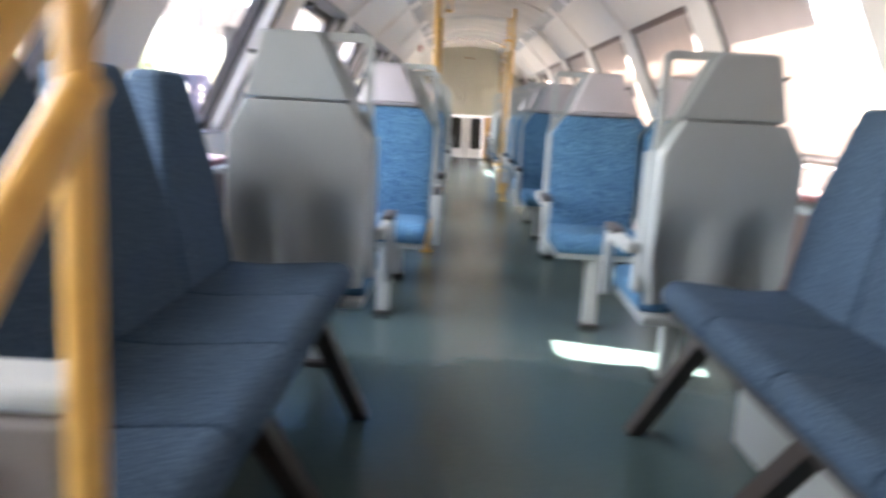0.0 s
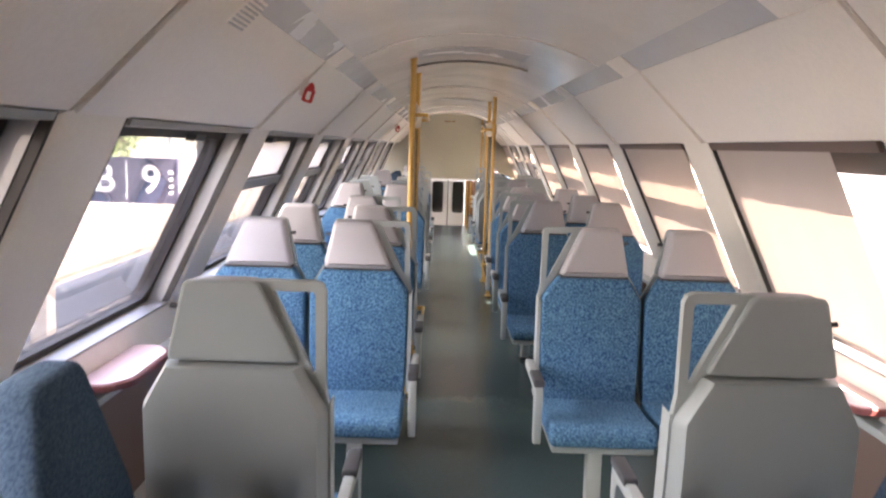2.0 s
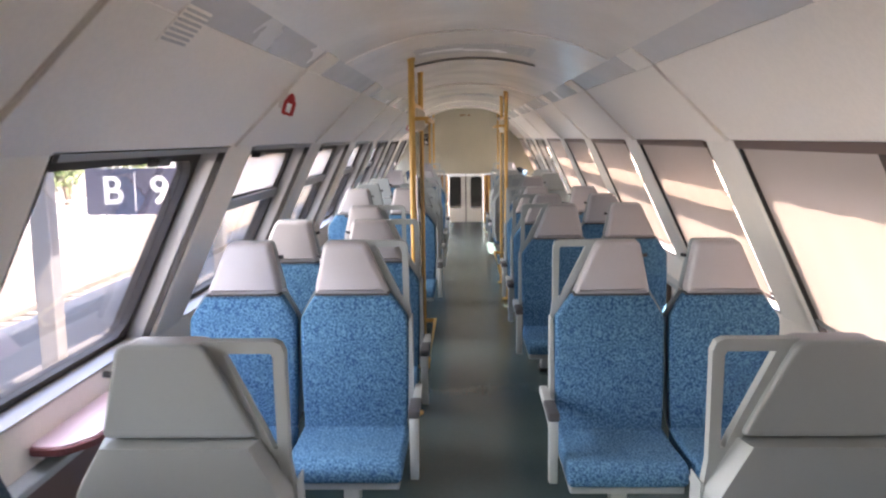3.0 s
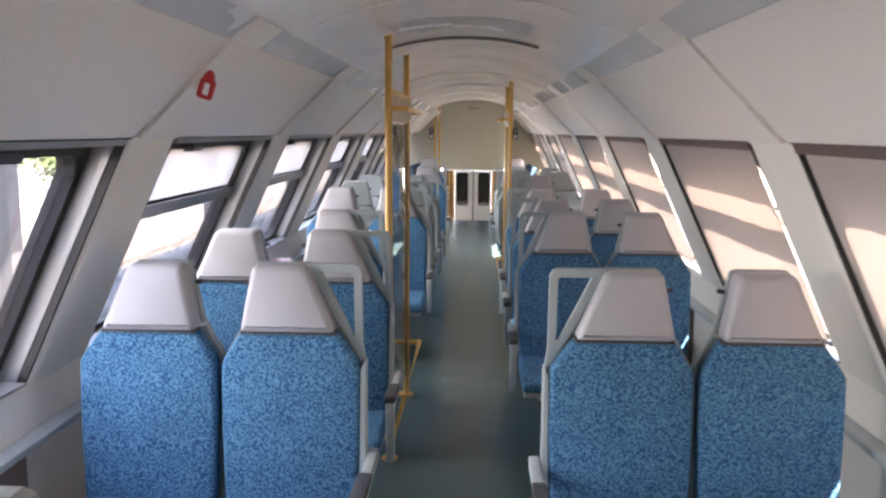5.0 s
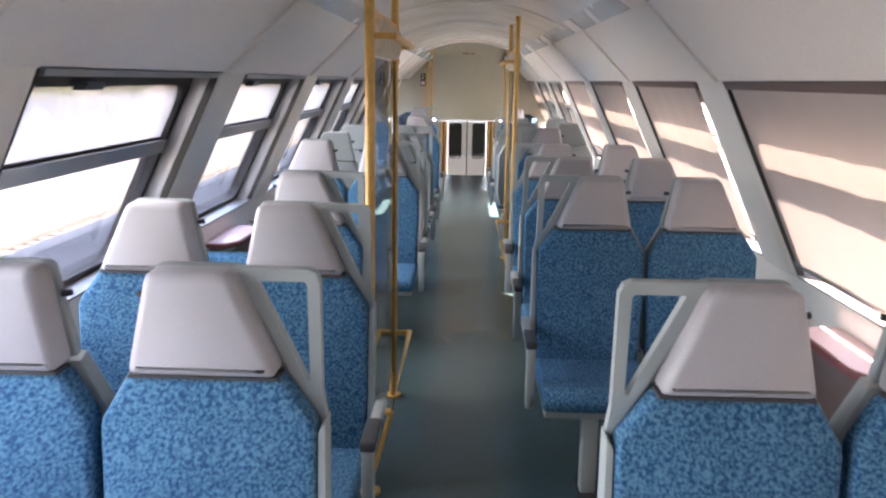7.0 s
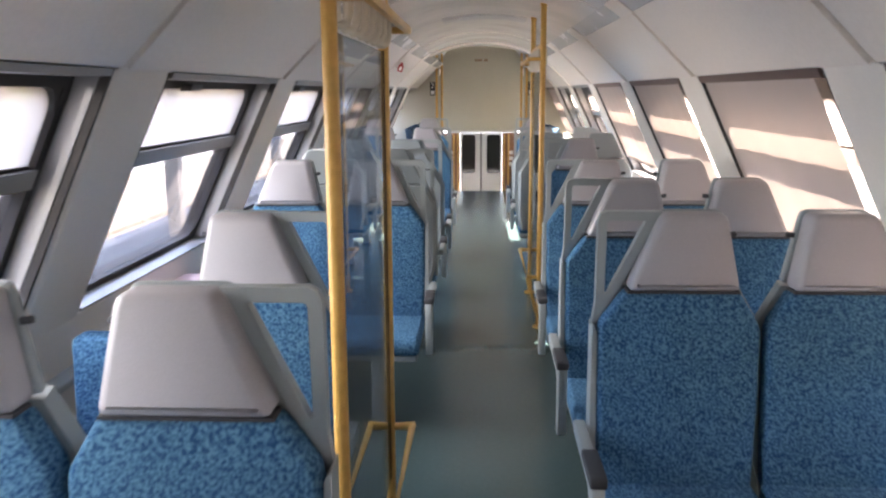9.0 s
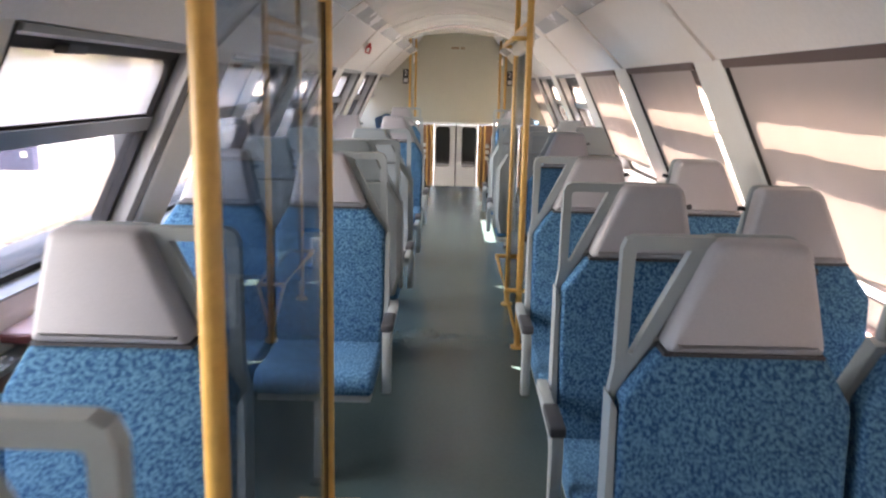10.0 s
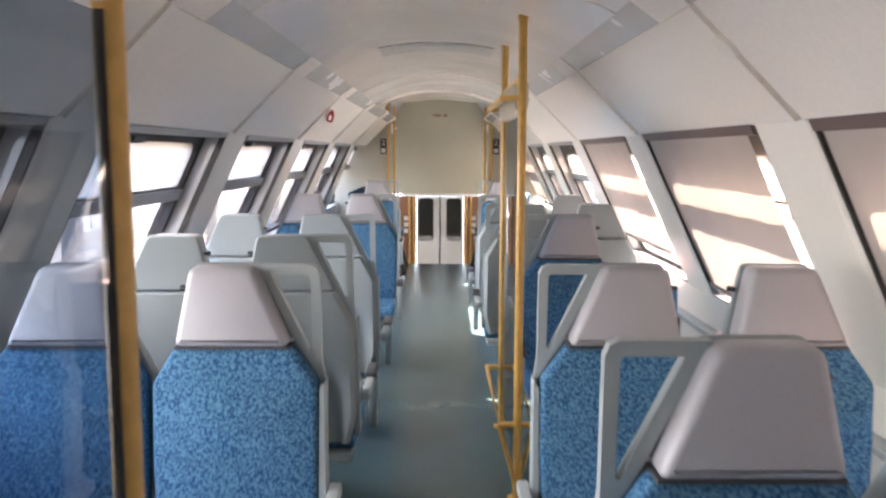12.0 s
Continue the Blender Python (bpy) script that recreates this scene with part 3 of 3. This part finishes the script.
bench(-1, 1.33, 4)
bench(1, 1.33, 4)
bench(-1, 16.2, 4)
bench(1, 16.2, 4)


# ---- tables at the windows ----
def table(s, y):
    r = thing("window_table", "small pink-topped table with a dark red edge under the window", "table", "window tables")
    o = rounded([(s * 1.455, y - 0.30), (s * 1.455, y + 0.30), (s * 1.34, y + 0.30), (s * 1.27, y + 0.20), (s * 1.27, y - 0.20), (s * 1.34, y - 0.30)], 0.03)
    part("edge", prism(o, 0.742, 0.768, axis="z", bevel=0.005), M_TABLE_EDGE, r, "dark red table edge")
    i = rounded([(s * 1.452, y - 0.288), (s * 1.452, y + 0.288), (s * 1.346, y + 0.288), (s * 1.282, y + 0.19), (s * 1.282, y - 0.19), (s * 1.346, y - 0.288)], 0.03)
    part("tabletop", prism(i, 0.764, 0.773, axis="z"), M_TABLE, r, "pale pink laminate top")
    part("bracket", prism([(s * 1.455, 0.702), (s * 1.455, 0.742), (s * 1.30, 0.742), (s * 1.40, 0.702)], y - 0.2, y + 0.2), M_ALU, r)


for k in (-1, 0, 1, 2, 3, 4, 5):
    for s in (-1, 1):
        if (s, k) not in ((-1, 1), (-1, -1), (1, -1)):
            table(s, PIL0 + (k - 0.5) * PITCH)


# ---- glass screens with yellow poles ----
def screen(s, xa, ya, yb):
    r = thing("glass_screen", "glass screen between two yellow poles beside the aisle", "glass screen", "aisle screens")
    x = s * xa
    for y in (ya, yb):
        part("pole", tube([(x, y, 0.0), (x, y, ceiling_z(x) + 0.01)], 0.019, 16), M_YELLOW, r, "yellow painted pole", smooth=True)
        part("flange", tube([(x, y, 0.0), (x, y, 0.012)], 0.042, 16), M_YELLOW, r)
        part("top_collar", tube([(x, y, ceiling_z(x) - 0.018), (x, y, ceiling_z(x) + 0.005)], 0.023, 16), M_YELLOW, r)
    for d in (-0.085, 0.075):
        xi = s * (xa + d)
        part("knee_rail", tube([(x, yb, 0.36), (xi, yb, 0.36), (xi, ya, 0.36), (x, ya, 0.36)], 0.013), M_YELLOW, r, "yellow knee rail", smooth=True)
        part("stay", tube([(xi, ya, 0.36), (x, ya, 0.05)], 0.011), M_YELLOW, r, smooth=True)
    part("top_rail", box(x - 0.014, x + 0.014, ya, yb + 0.10, 1.905, 1.945, bevel=0.008), M_YELLOW, r, "yellow top rail", smooth=True)
    xr = x - s * 0.088
    part("stub", box(min(x, xr), max(x, xr), yb - 0.012, yb + 0.012, 1.828, 1.852, bevel=0.006), M_YELLOW, r, smooth=True)
    part("side_rail", box(xr - 0.012, xr + 0.012, ya, yb + 0.012, 1.827, 1.853, bevel=0.007), M_YELLOW, r, "yellow side rail", smooth=True)
    part("stub", box(min(x, xr), max(x, xr), ya - 0.012, ya + 0.012, 1.828, 1.852, bevel=0.006), M_YELLOW, r, smooth=True)
    for k in range(7):
        y = yb - 0.05 - 0.145 * k
        bend = [(-1.0, 1.91), (-1.0, 1.815), (-0.8, 1.797), (-0.35, 1.785), (0.35, 1.785), (0.8, 1.797), (1.0, 1.815), (1.0, 1.91)]
        part("coat_hook", tube([(x + 0.024 * u, y - s * 0.020 * u, z) for u, z in bend], 0.0095, 10), M_HOOK, r, "cream plastic coat loop", smooth=True)
    pn = part("pane", box(x - 0.004, x + 0.004, ya + 0.03, yb - 0.03, 0.16, 1.765), M_SCREEN, r, "tinted glass pane")
    for y, d in ((ya, 0.022), (yb, -0.030)):
        part("gasket", box(x - 0.0055, x + 0.0055, y + d, y + d + 0.006, 0.15, 1.77), M_RUBBER, pn, "black glass gasket")


screen(-1, 0.374, 6.45, 7.50)
screen(1, 0.385, 10.08, 11.08)

# stair handrail by the near bench
r = thing("stair_rail", "yellow painted handrail at the head of the stairs", "handrail")
part("pole", tube([(-0.488, 1.22, 0.0), (-0.488, 1.22, 2.2)], 0.016, 16), M_YELLOW, r, smooth=True)
part("rail", tube([(-0.483, 1.22, 1.06), (-0.483, 0.10, 0.15)], 0.019, 16), M_YELLOW, r, smooth=True)
part("upper_rail", tube([(-0.483, 1.22, 1.19), (-0.483, 0.10, 0.28)], 0.019, 16), M_YELLOW, r, smooth=True)
part("rail_post", tube([(-0.483, 0.10, 0.0), (-0.483, 0.10, 0.30)], 0.019, 12), M_YELLOW, r, smooth=True)
part("flange", tube([(-0.483, 1.22, 0.0), (-0.483, 1.22, 0.012)], 0.042, 16), M_YELLOW, r)

# ---- far end: stairs down to the gangway doors ----
YW = 20.4
e = thing("bulkhead", "cream end bulkhead over the gangway doors", "bulkhead", kind="structure")
part("panel", box(-1.6, 1.6, YW, YW + 0.05, 1.40, 2.6), M_CREAM, e)
part("panel", box(-1.6, 1.6, YW - 0.004, YW + 0.046, 0.90, 1.474), M_CREAM, e)
part("notice", box(-0.13, 0.13, YW - 0.008, YW - 0.002, 2.20, 2.26), M_CREAM, e)
for i in range(7):
    if i != 4:
        part("bar", box(-0.12 + i * 0.035, -0.095 + i * 0.035, YW - 0.011, YW - 0.006, 2.21, 2.25), M_BROWN, e)
part("fascia", box(-0.66, 0.66, YW - 0.03, YW, 0.86, 0.90, bevel=0.005), M_DOOR, e)
for s in (-1, 1):
    side = part("side_panel", box(min(s * 0.70, s * 1.52), max(s * 0.70, s * 1.52), 18.20, 18.25, -1.2, 2.34), M_CREAM, e)
    part("return_panel", box(min(s * 0.80, s * 0.84), max(s * 0.80, s * 0.84), 18.252, YW, -1.2, 0.45), M_CREAM, e)
    sign = thing("number_sign", "small black sign with a white figure and a pictogram", "sign", "deck signs")
    part("plate", box(min(s * 0.765, s * 0.855), max(s * 0.765, s * 0.855), 18.19, 18.198, 1.58, 1.80), M_BLACK, sign)
    cu = bpy.data.curves.new("figure", "FONT")
    cu.body, cu.size, cu.extrude, cu.align_x = "2", 0.11, 0.001, "CENTER"
    fig = new("figure", cu)
    cu.materials.append(M_WHITE)
    fig.parent = sign
    fig.matrix_basis = pose(s * 0.81, 18.187, 1.705, 90, 0, 0)
    part("pictogram", box(min(s * 0.78, s * 0.84), max(s * 0.78, s * 0.84), 18.185, 18.189, 1.60, 1.66), M_WHITE, sign)
d = thing("gangway_door", "white double gangway door with dark rounded windows", "door", kind="structure")
for s in (-1, 1):
    leaf = part("leaf", box(min(s * 0.012, s * 0.40), max(s * 0.012, s * 0.40), YW + 0.01, YW + 0.05, -1.15, 0.855, bevel=0.006), M_DOOR, d)
    pane = rounded([(s * 0.11, 0.08), (s * 0.11, 0.82), (s * 0.37, 0.82), (s * 0.37, 0.08)], 0.06)
    part("pane", prism(pane, YW + 0.002, YW + 0.012), M_GLASSDARK, leaf, "dark door window")
    part("brown_panel", box(min(s * 0.41, s * 0.79), max(s * 0.41, s * 0.79), YW + 0.01, YW + 0.05, -1.15, 0.855), M_BROWN, d, "brown panel beside the door")
    for k in range(3):
        part("notice", box(min(s * 0.54, s * 0.62), max(s * 0.54, s * 0.62), YW + 0.004, YW + 0.01, 0.44 - 0.11 * k, 0.51 - 0.11 * k), M_WHITE, d)
    for xx in (0.45, 0.53):
        part("rail", tube([(s * xx, YW - 0.05, -1.1), (s * xx, YW - 0.05, 0.84)], 0.017), M_YELLOW, d, "yellow vertical rail")
part("gap", box(-0.012, 0.012, YW + 0.012, YW + 0.04, -1.15, 0.855), M_RUBBER, d)
st = thing("stairs", "coach stairs down to the vestibule", "stairs", kind="structure")
for i in range(6):
    part("step", box(-0.80, 0.80, Y1 + 0.001 + i * 0.24, Y1 + 0.24 + i * 0.24, -0.25 - 0.19 * i, -0.19 * (i + 1)), M_FLOOR, st)
part("landing", box(-1.6, 1.6, 19.5, YEND, -1.22, -1.15), M_FLOOR, st)
for s in (-1, 1):
    h = thing("stair_handrail", "yellow handrail beside the end stairs", "handrail", "end handrails")
    part("rail", tube([(s * 0.74, 18.15, 2.28), (s * 0.74, 18.15, 1.1), (s * 0.68, 18.5, 0.75), (s * 0.66, 19.6, -0.15)], 0.018), M_YELLOW, h, smooth=True)
    part("post", tube([(s * 0.66, 18.3, -0.2), (s * 0.66, 18.3, 2.26)], 0.018), M_YELLOW, h, smooth=True)

# near end, behind the walk
n = thing("near_wall", "beige bulkhead at the near end", "wall", kind="structure")
part("wall", box(-1.6, 1.6, Y0 - 0.06, Y0, -0.1, 2.6), M_PANEL, n)

# low seat backs without headrests at the wall beside the single seats
def low_seat(x, y):
    low = thing("low_seat", "narrow blue seat with a low back and no headrest", "train seat", "low seats")
    part("backrest", prism(rounded([(x - 0.175, 0.44), (x - 0.16, 0.90), (x + 0.16, 0.90), (x + 0.175, 0.44)], 0.03), y, y + 0.08, bevel=0.016, seg=3), M_BLUE, low, smooth=True)
    part("cushion", prism(rounded([(y - 0.43, 0.375), (y - 0.44, 0.44), (y - 0.40, 0.47), (y + 0.01, 0.465), (y + 0.01, 0.375)], 0.03), x - 0.18, x + 0.18, axis="x", bevel=0.016, seg=2), M_BLUE, low, smooth=True)
    part("leg", box(x - 0.03, x + 0.03, y - 0.35, y - 0.28, 0.0, 0.376, bevel=0.006), M_TRIM, low)


low_seat(-1.12, 6.89)
low_seat(1.13, 10.72)

# ---- ceiling fittings ----
for y, slot in ((6.9, True), (12.05, False)):
    v = thing("ceiling_vent", "shallow grey air grille across the arched ceiling", "ceiling vent", "ceiling vents")
    xs = [-0.40 + 0.05 * i for i in range(17)]
    if slot:
        part("cover", prism([(x, ceiling_z(x) - 0.012) for x in xs] + [(x, ceiling_z(x) + 0.01) for x in reversed(xs)], y, y + 0.34), M_CEIL, v, smooth=True)
        part("slot", prism([(x, ceiling_z(x) - 0.014) for x in xs] + [(x, ceiling_z(x) + 0.01) for x in reversed(xs)], y - 0.010, y - 0.001), M_SEAM, v)
    xg = [-0.34 + 0.04 * i for i in range(18)]
    part("grille_back", prism([(x, ceiling_z(x) - 0.003) for x in xg] + [(x, ceiling_z(x) + 0.012) for x in reversed(xg)], y - 0.78, y - 0.36), M_DIFF, v, "grey perforated air grille", smooth=True)
    for k in range(33):
        x = -0.32 + 0.02 * k
        part("vane", box(x - 0.003, x + 0.003, y - 0.77, y - 0.37, ceiling_z(x) - 0.008, ceiling_z(x) + 0.004), M_DIFF, v)


def on_cove(s, t, off=0.0):
    """A place on the sloping cove, t from the window head up, off metres into the saloon."""
    x, z = WX_T + (CX - WX_T) * t, WZ_T + (CZ - WZ_T) * t
    return s * (x - 0.70 * off), z - 0.71 * off


def cove_pose(s, t, y, off=0.0):
    """x along the coach, y up the cove, z into the saloon."""
    x, z = on_cove(s, t, off)
    up = Vector((s * (CX - WX_T), 0, CZ - WZ_T)).normalized()
    along = Vector((0, -s, 0))
    inn = along.cross(up)
    m = Matrix((along, up, inn)).transposed().to_4x4()
    m.translation = (x, y, z)
    return m


# red emergency handles
for s, y in ((-1, 4.98), (-1, 12.6)):
    h = thing("emergency_handle", "red emergency handle hanging from the sloping panel", "emergency handle", "emergency handles", at=pose(s * 0.802, y, 1.862, 0, 18, 0) @ Matrix.Scale(0.82, 4))
    bm = bmesh.new()
    o = rounded([(-0.030, -0.045), (-0.030, 0.035), (0.030, 0.035), (0.030, -0.045)], 0.014)
    i2 = rounded([(-0.014, -0.030), (-0.014, 0.018), (0.014, 0.018), (0.014, -0.030)], 0.006)
    ring(bm, o, i2, -0.010, 0.010)
    part("grip", bm, M_RED, h, "red plastic grip")
    part("mount", prism(rounded([(-0.022, 0.032), (-0.016, 0.055), (0.0, 0.072), (0.016, 0.055), (0.022, 0.032)], 0.006), -0.013, 0.013), M_RED, h)
    part("plate", box(-0.055, -0.022, 0.0, 0.03, -0.02, 0.085, bevel=0.003), M_PANEL, h)

# louvre
g = thing("wall_grille", "small slatted loudspeaker grille on the sloping panel", "grille", at=cove_pose(-1, 0.95, 3.56, 0.004))
part("frame", box(-0.09, 0.09, -0.06, 0.06, -0.004, 0.001, bevel=0.001), M_PANEL, g)
for i in range(7):
    part("slat", box(-0.08, 0.08, -0.05 + i * 0.0155, -0.043 + i * 0.0155, 0.0, 0.004), M_DIFF, g)

# faint round cap on the right side
c = thing("round_cap", "beige round cover cap on the sloping panel", "cover cap", at=cove_pose(1, 0.65, 8.85, 0.004))
part("cap", tube([(0, 0, -0.004), (0, 0, 0.008)], 0.045, 24), M_PILLAR, c)
part("rim", tube([(0, 0, -0.004), (0, 0, 0.003)], 0.05, 24), M_PANEL, c)

# litter bin by the near bench
lb = thing("litter_bin", "grey-brown metal litter bin with a pale grey lid", "litter bin")
part("body", box(-0.82, -0.515, 1.246, 1.322, 0.0, 0.77, bevel=0.012), M_BIN, lb)
part("lid", box(-0.823, -0.512, 1.243, 1.325, 0.772, 0.80, bevel=0.01), M_TRIM, lb, "pale grey plastic lid")
part("flap", box(-0.74, -0.59, 1.238, 1.248, 0.66, 0.73, bevel=0.003), M_BLACK, lb)

# ---- outside ----
g = part("ground", box(-300, 300, -300, 400, -3.2, -3.0), M_BALLAST)
tagged(g, "grey track ballast and ground", "ground", kind="structure")
p = part("platform", box(-7.4, -2.15, -60, 90, -3.0, -1.2), M_CONCRETE)
tagged(p, "weathered concrete station platform", "platform", kind="structure")
p = part("platform_edge", box(-2.55, -2.15, -60, 90, -1.198, -1.185), M_WHITE)
tagged(p, "white edge line on the platform", "platform edge", kind="structure")
p = part("platform_asphalt", box(-7.0, -4.4, -60, 90, -1.199, -1.19), M_ASPHALT)
tagged(p, "dark asphalt strip along the platform", "platform", kind="structure")
p = part("platform", box(-18.5, -12.5, -60, 90, -3.0, -1.2), M_CONCRETE)
tagged(p, "further weathered concrete platform across the tracks", "platform", kind="structure")


def rail_track(x):
    r = thing("rail_track", "steel railway track on ballast", "railway track", "tracks")
    for dx in (-0.75, 0.75):
        part("rail", box(x + dx - 0.035, x + dx + 0.035, -60, 90, -2.85, -2.70, bevel=0.01), M_RAIL, r)
    bm = bmesh.new()
    for i in range(110):
        add_box(bm, x - 1.3, x + 1.3, -30 + i * 0.65, -29.75 + i * 0.65, -3.0, -2.85)
    tagged(part("sleepers", bm, M_CONCRETE, r), kind="stuff")


rail_track(-8.9)
rail_track(-11.2)


def platform_column(x, y):
    c = thing("platform_column", "grey painted steel column on the platform", "column", "platform columns")
    part("shaft", box(x - 0.11, x + 0.11, y - 0.11, y + 0.11, -1.2, 2.4, bevel=0.02), M_COLUMN, c)
    part("base", box(x - 0.2, x + 0.2, y - 0.2, y + 0.2, -1.2, -1.12, bevel=0.01), M_CONCRETE, c)
    part("arm", box(x - 1.0, x + 1.0, y - 0.07, y + 0.07, 2.2, 2.4), M_WHITE, c)


for i in range(9):
    platform_column(-4.8, -9.0 + i * 6.5)
cn = thing("platform_canopy", "thin pale canopy roof over the platform", "canopy", kind="structure")
part("roof", box(-5.8, -3.5, -30, 60, 2.4, 2.5), M_WHITE, cn)


def hang_sign(x, y, z):
    r = thing("platform_sign", "dark blue platform sign with a white letter and figure", "sign")
    part("board", box(x - 0.72, x + 0.72, y, y + 0.10, z - 0.33, z + 0.33, bevel=0.01), M_SIGN, r)
    part("divider", box(x - 0.02, x, y - 0.006, y, z - 0.28, z + 0.28), M_WHITE, r)
    for txt, dx in (("B", -0.33), ("9", 0.34)):
        cu = bpy.data.curves.new("letter", "FONT")
        cu.body, cu.size, cu.extrude, cu.align_x, cu.align_y = txt, 0.56, 0.003, "CENTER", "CENTER"
        cu.offset = 0.008
        cu.materials.append(M_WHITE)
        t = new("letter", cu)
        t.parent = r
        t.matrix_basis = pose(x + dx, y - 0.006, z, 90, 0, 0)
    for i in range(4):
        part("bar", box(x + 0.60, x + 0.66, y - 0.006, y, z - 0.2 + i * 0.1, z - 0.15 + i * 0.1), M_WHITE, r)
    for dx in (-0.6, 0.6):
        part("hanger", box(x + dx - 0.02, x + dx + 0.02, y + 0.03, y + 0.07, z + 0.33, 2.4), M_STEEL, r)


hang_sign(-4.70, 12.88, 1.02)


# ---- distance beyond the platforms ----
def fence(x, ya, yb):
    r = thing("fence", "grey steel railing on the far platform", "fence")
    y = ya
    while y <= yb:
        part("post", box(x - 0.03, x + 0.03, y - 0.03, y + 0.03, -1.2, -0.1), M_STEEL, r)
        y += 2.0
    for z in (-0.15, -0.6):
        part("rail", box(x - 0.02, x + 0.02, ya, yb, z - 0.03, z + 0.03), M_STEEL, r)


fence(-12.8, -6, 50)


def station_building(x, y, ln, h):
    r = thing("station_building", "long pale rendered station building with dark windows", "building")
    part("wall", box(x - 6, x, y, y + ln, -3.0, h), M_FACADE, r)
    part("roof", box(x - 6.5, x + 0.6, y - 0.5, y + ln + 0.5, h, h + 0.3), M_STEEL, r)
    n = int(ln / 2.6)
    for k in range(n):
        for z in (-0.6, 2.2):
            if z + 1.4 < h:
                wv = part("window", box(x, x + 0.05, y + 0.8 + k * 2.6, y + 2.2 + k * 2.6, z, z + 1.4), M_WHITE, r)
                part("pane", box(x + 0.05, x + 0.06, y + 0.88 + k * 2.6, y + 2.12 + k * 2.6, z + 0.08, z + 1.32), M_GLASSDARK, wv)


station_building(-27.0, 4.0, 26.0, 2.2)
station_building(-34.0, 44.0, 30.0, 5.0)


def tree(x, y, h, seed):
    rng = random.Random(seed)
    r = thing("tree", "leafy green tree beyond the tracks", "tree", "trees")
    bm = bmesh.new()
    top = Vector((x + rng.uniform(-0.3, 0.3), y, -3.0 + h * 0.55))
    rings = []
    for k, (t, rad) in enumerate(((0, 0.20), (0.4, 0.15), (1, 0.09))):
        c = Vector((x, y, -3.0)).lerp(top, t)
        rings.append([bm.verts.new(c + Vector((math.cos(a) * rad, math.sin(a) * rad, 0))) for a in [2 * math.pi * i / 8 for i in range(8)]])
    for p, q in zip(rings, rings[1:]):
        for i in range(8):
            bm.faces.new((p[i], p[(i + 1) % 8], q[(i + 1) % 8], q[i]))
    tips = []
    for k in range(9):
        a = rng.uniform(0, 6.28)
        tip = Vector((x + math.cos(a) * rng.uniform(0.5, 1.7), y + math.sin(a) * rng.uniform(0.5, 1.7), -3.0 + h * rng.uniform(0.5, 0.95)))
        add_tube(bm, [top - Vector((0, 0, rng.uniform(0, h * 0.2))), tip], 0.035, 5)
        tips.append(tip)
    part("trunk", bm, M_BARK, r)
    vs, fs = [], []
    for k in range(1500):
        c = rng.choice(tips) + Vector((rng.gauss(0, 0.55), rng.gauss(0, 0.55), rng.gauss(0, 0.5)))
        u = Vector((rng.gauss(0, 1), rng.gauss(0, 1), rng.gauss(0, 1))).normalized() * 0.14
        w = u.orthogonal().normalized() * 0.09
        n0 = len(vs)
        vs += [c - u, c + w, c + u, c - w]
        fs.append((n0, n0 + 1, n0 + 2, n0 + 3))
    me = bpy.data.meshes.new("crown")
    me.from_pydata([tuple(v) for v in vs], [], fs)
    me.materials.append(M_LEAF)
    cr = new("crown", me)
    cr.parent = r


for i, (x, y, h) in enumerate(((-22, 2, 5.5), (-23, 33, 6), (-21.5, 37, 5), (-24, 41, 6.5), (-22, 46, 5.5), (-25, 52, 7), (-23, 58, 6))):
    tree(x, y, h, 10 + i)
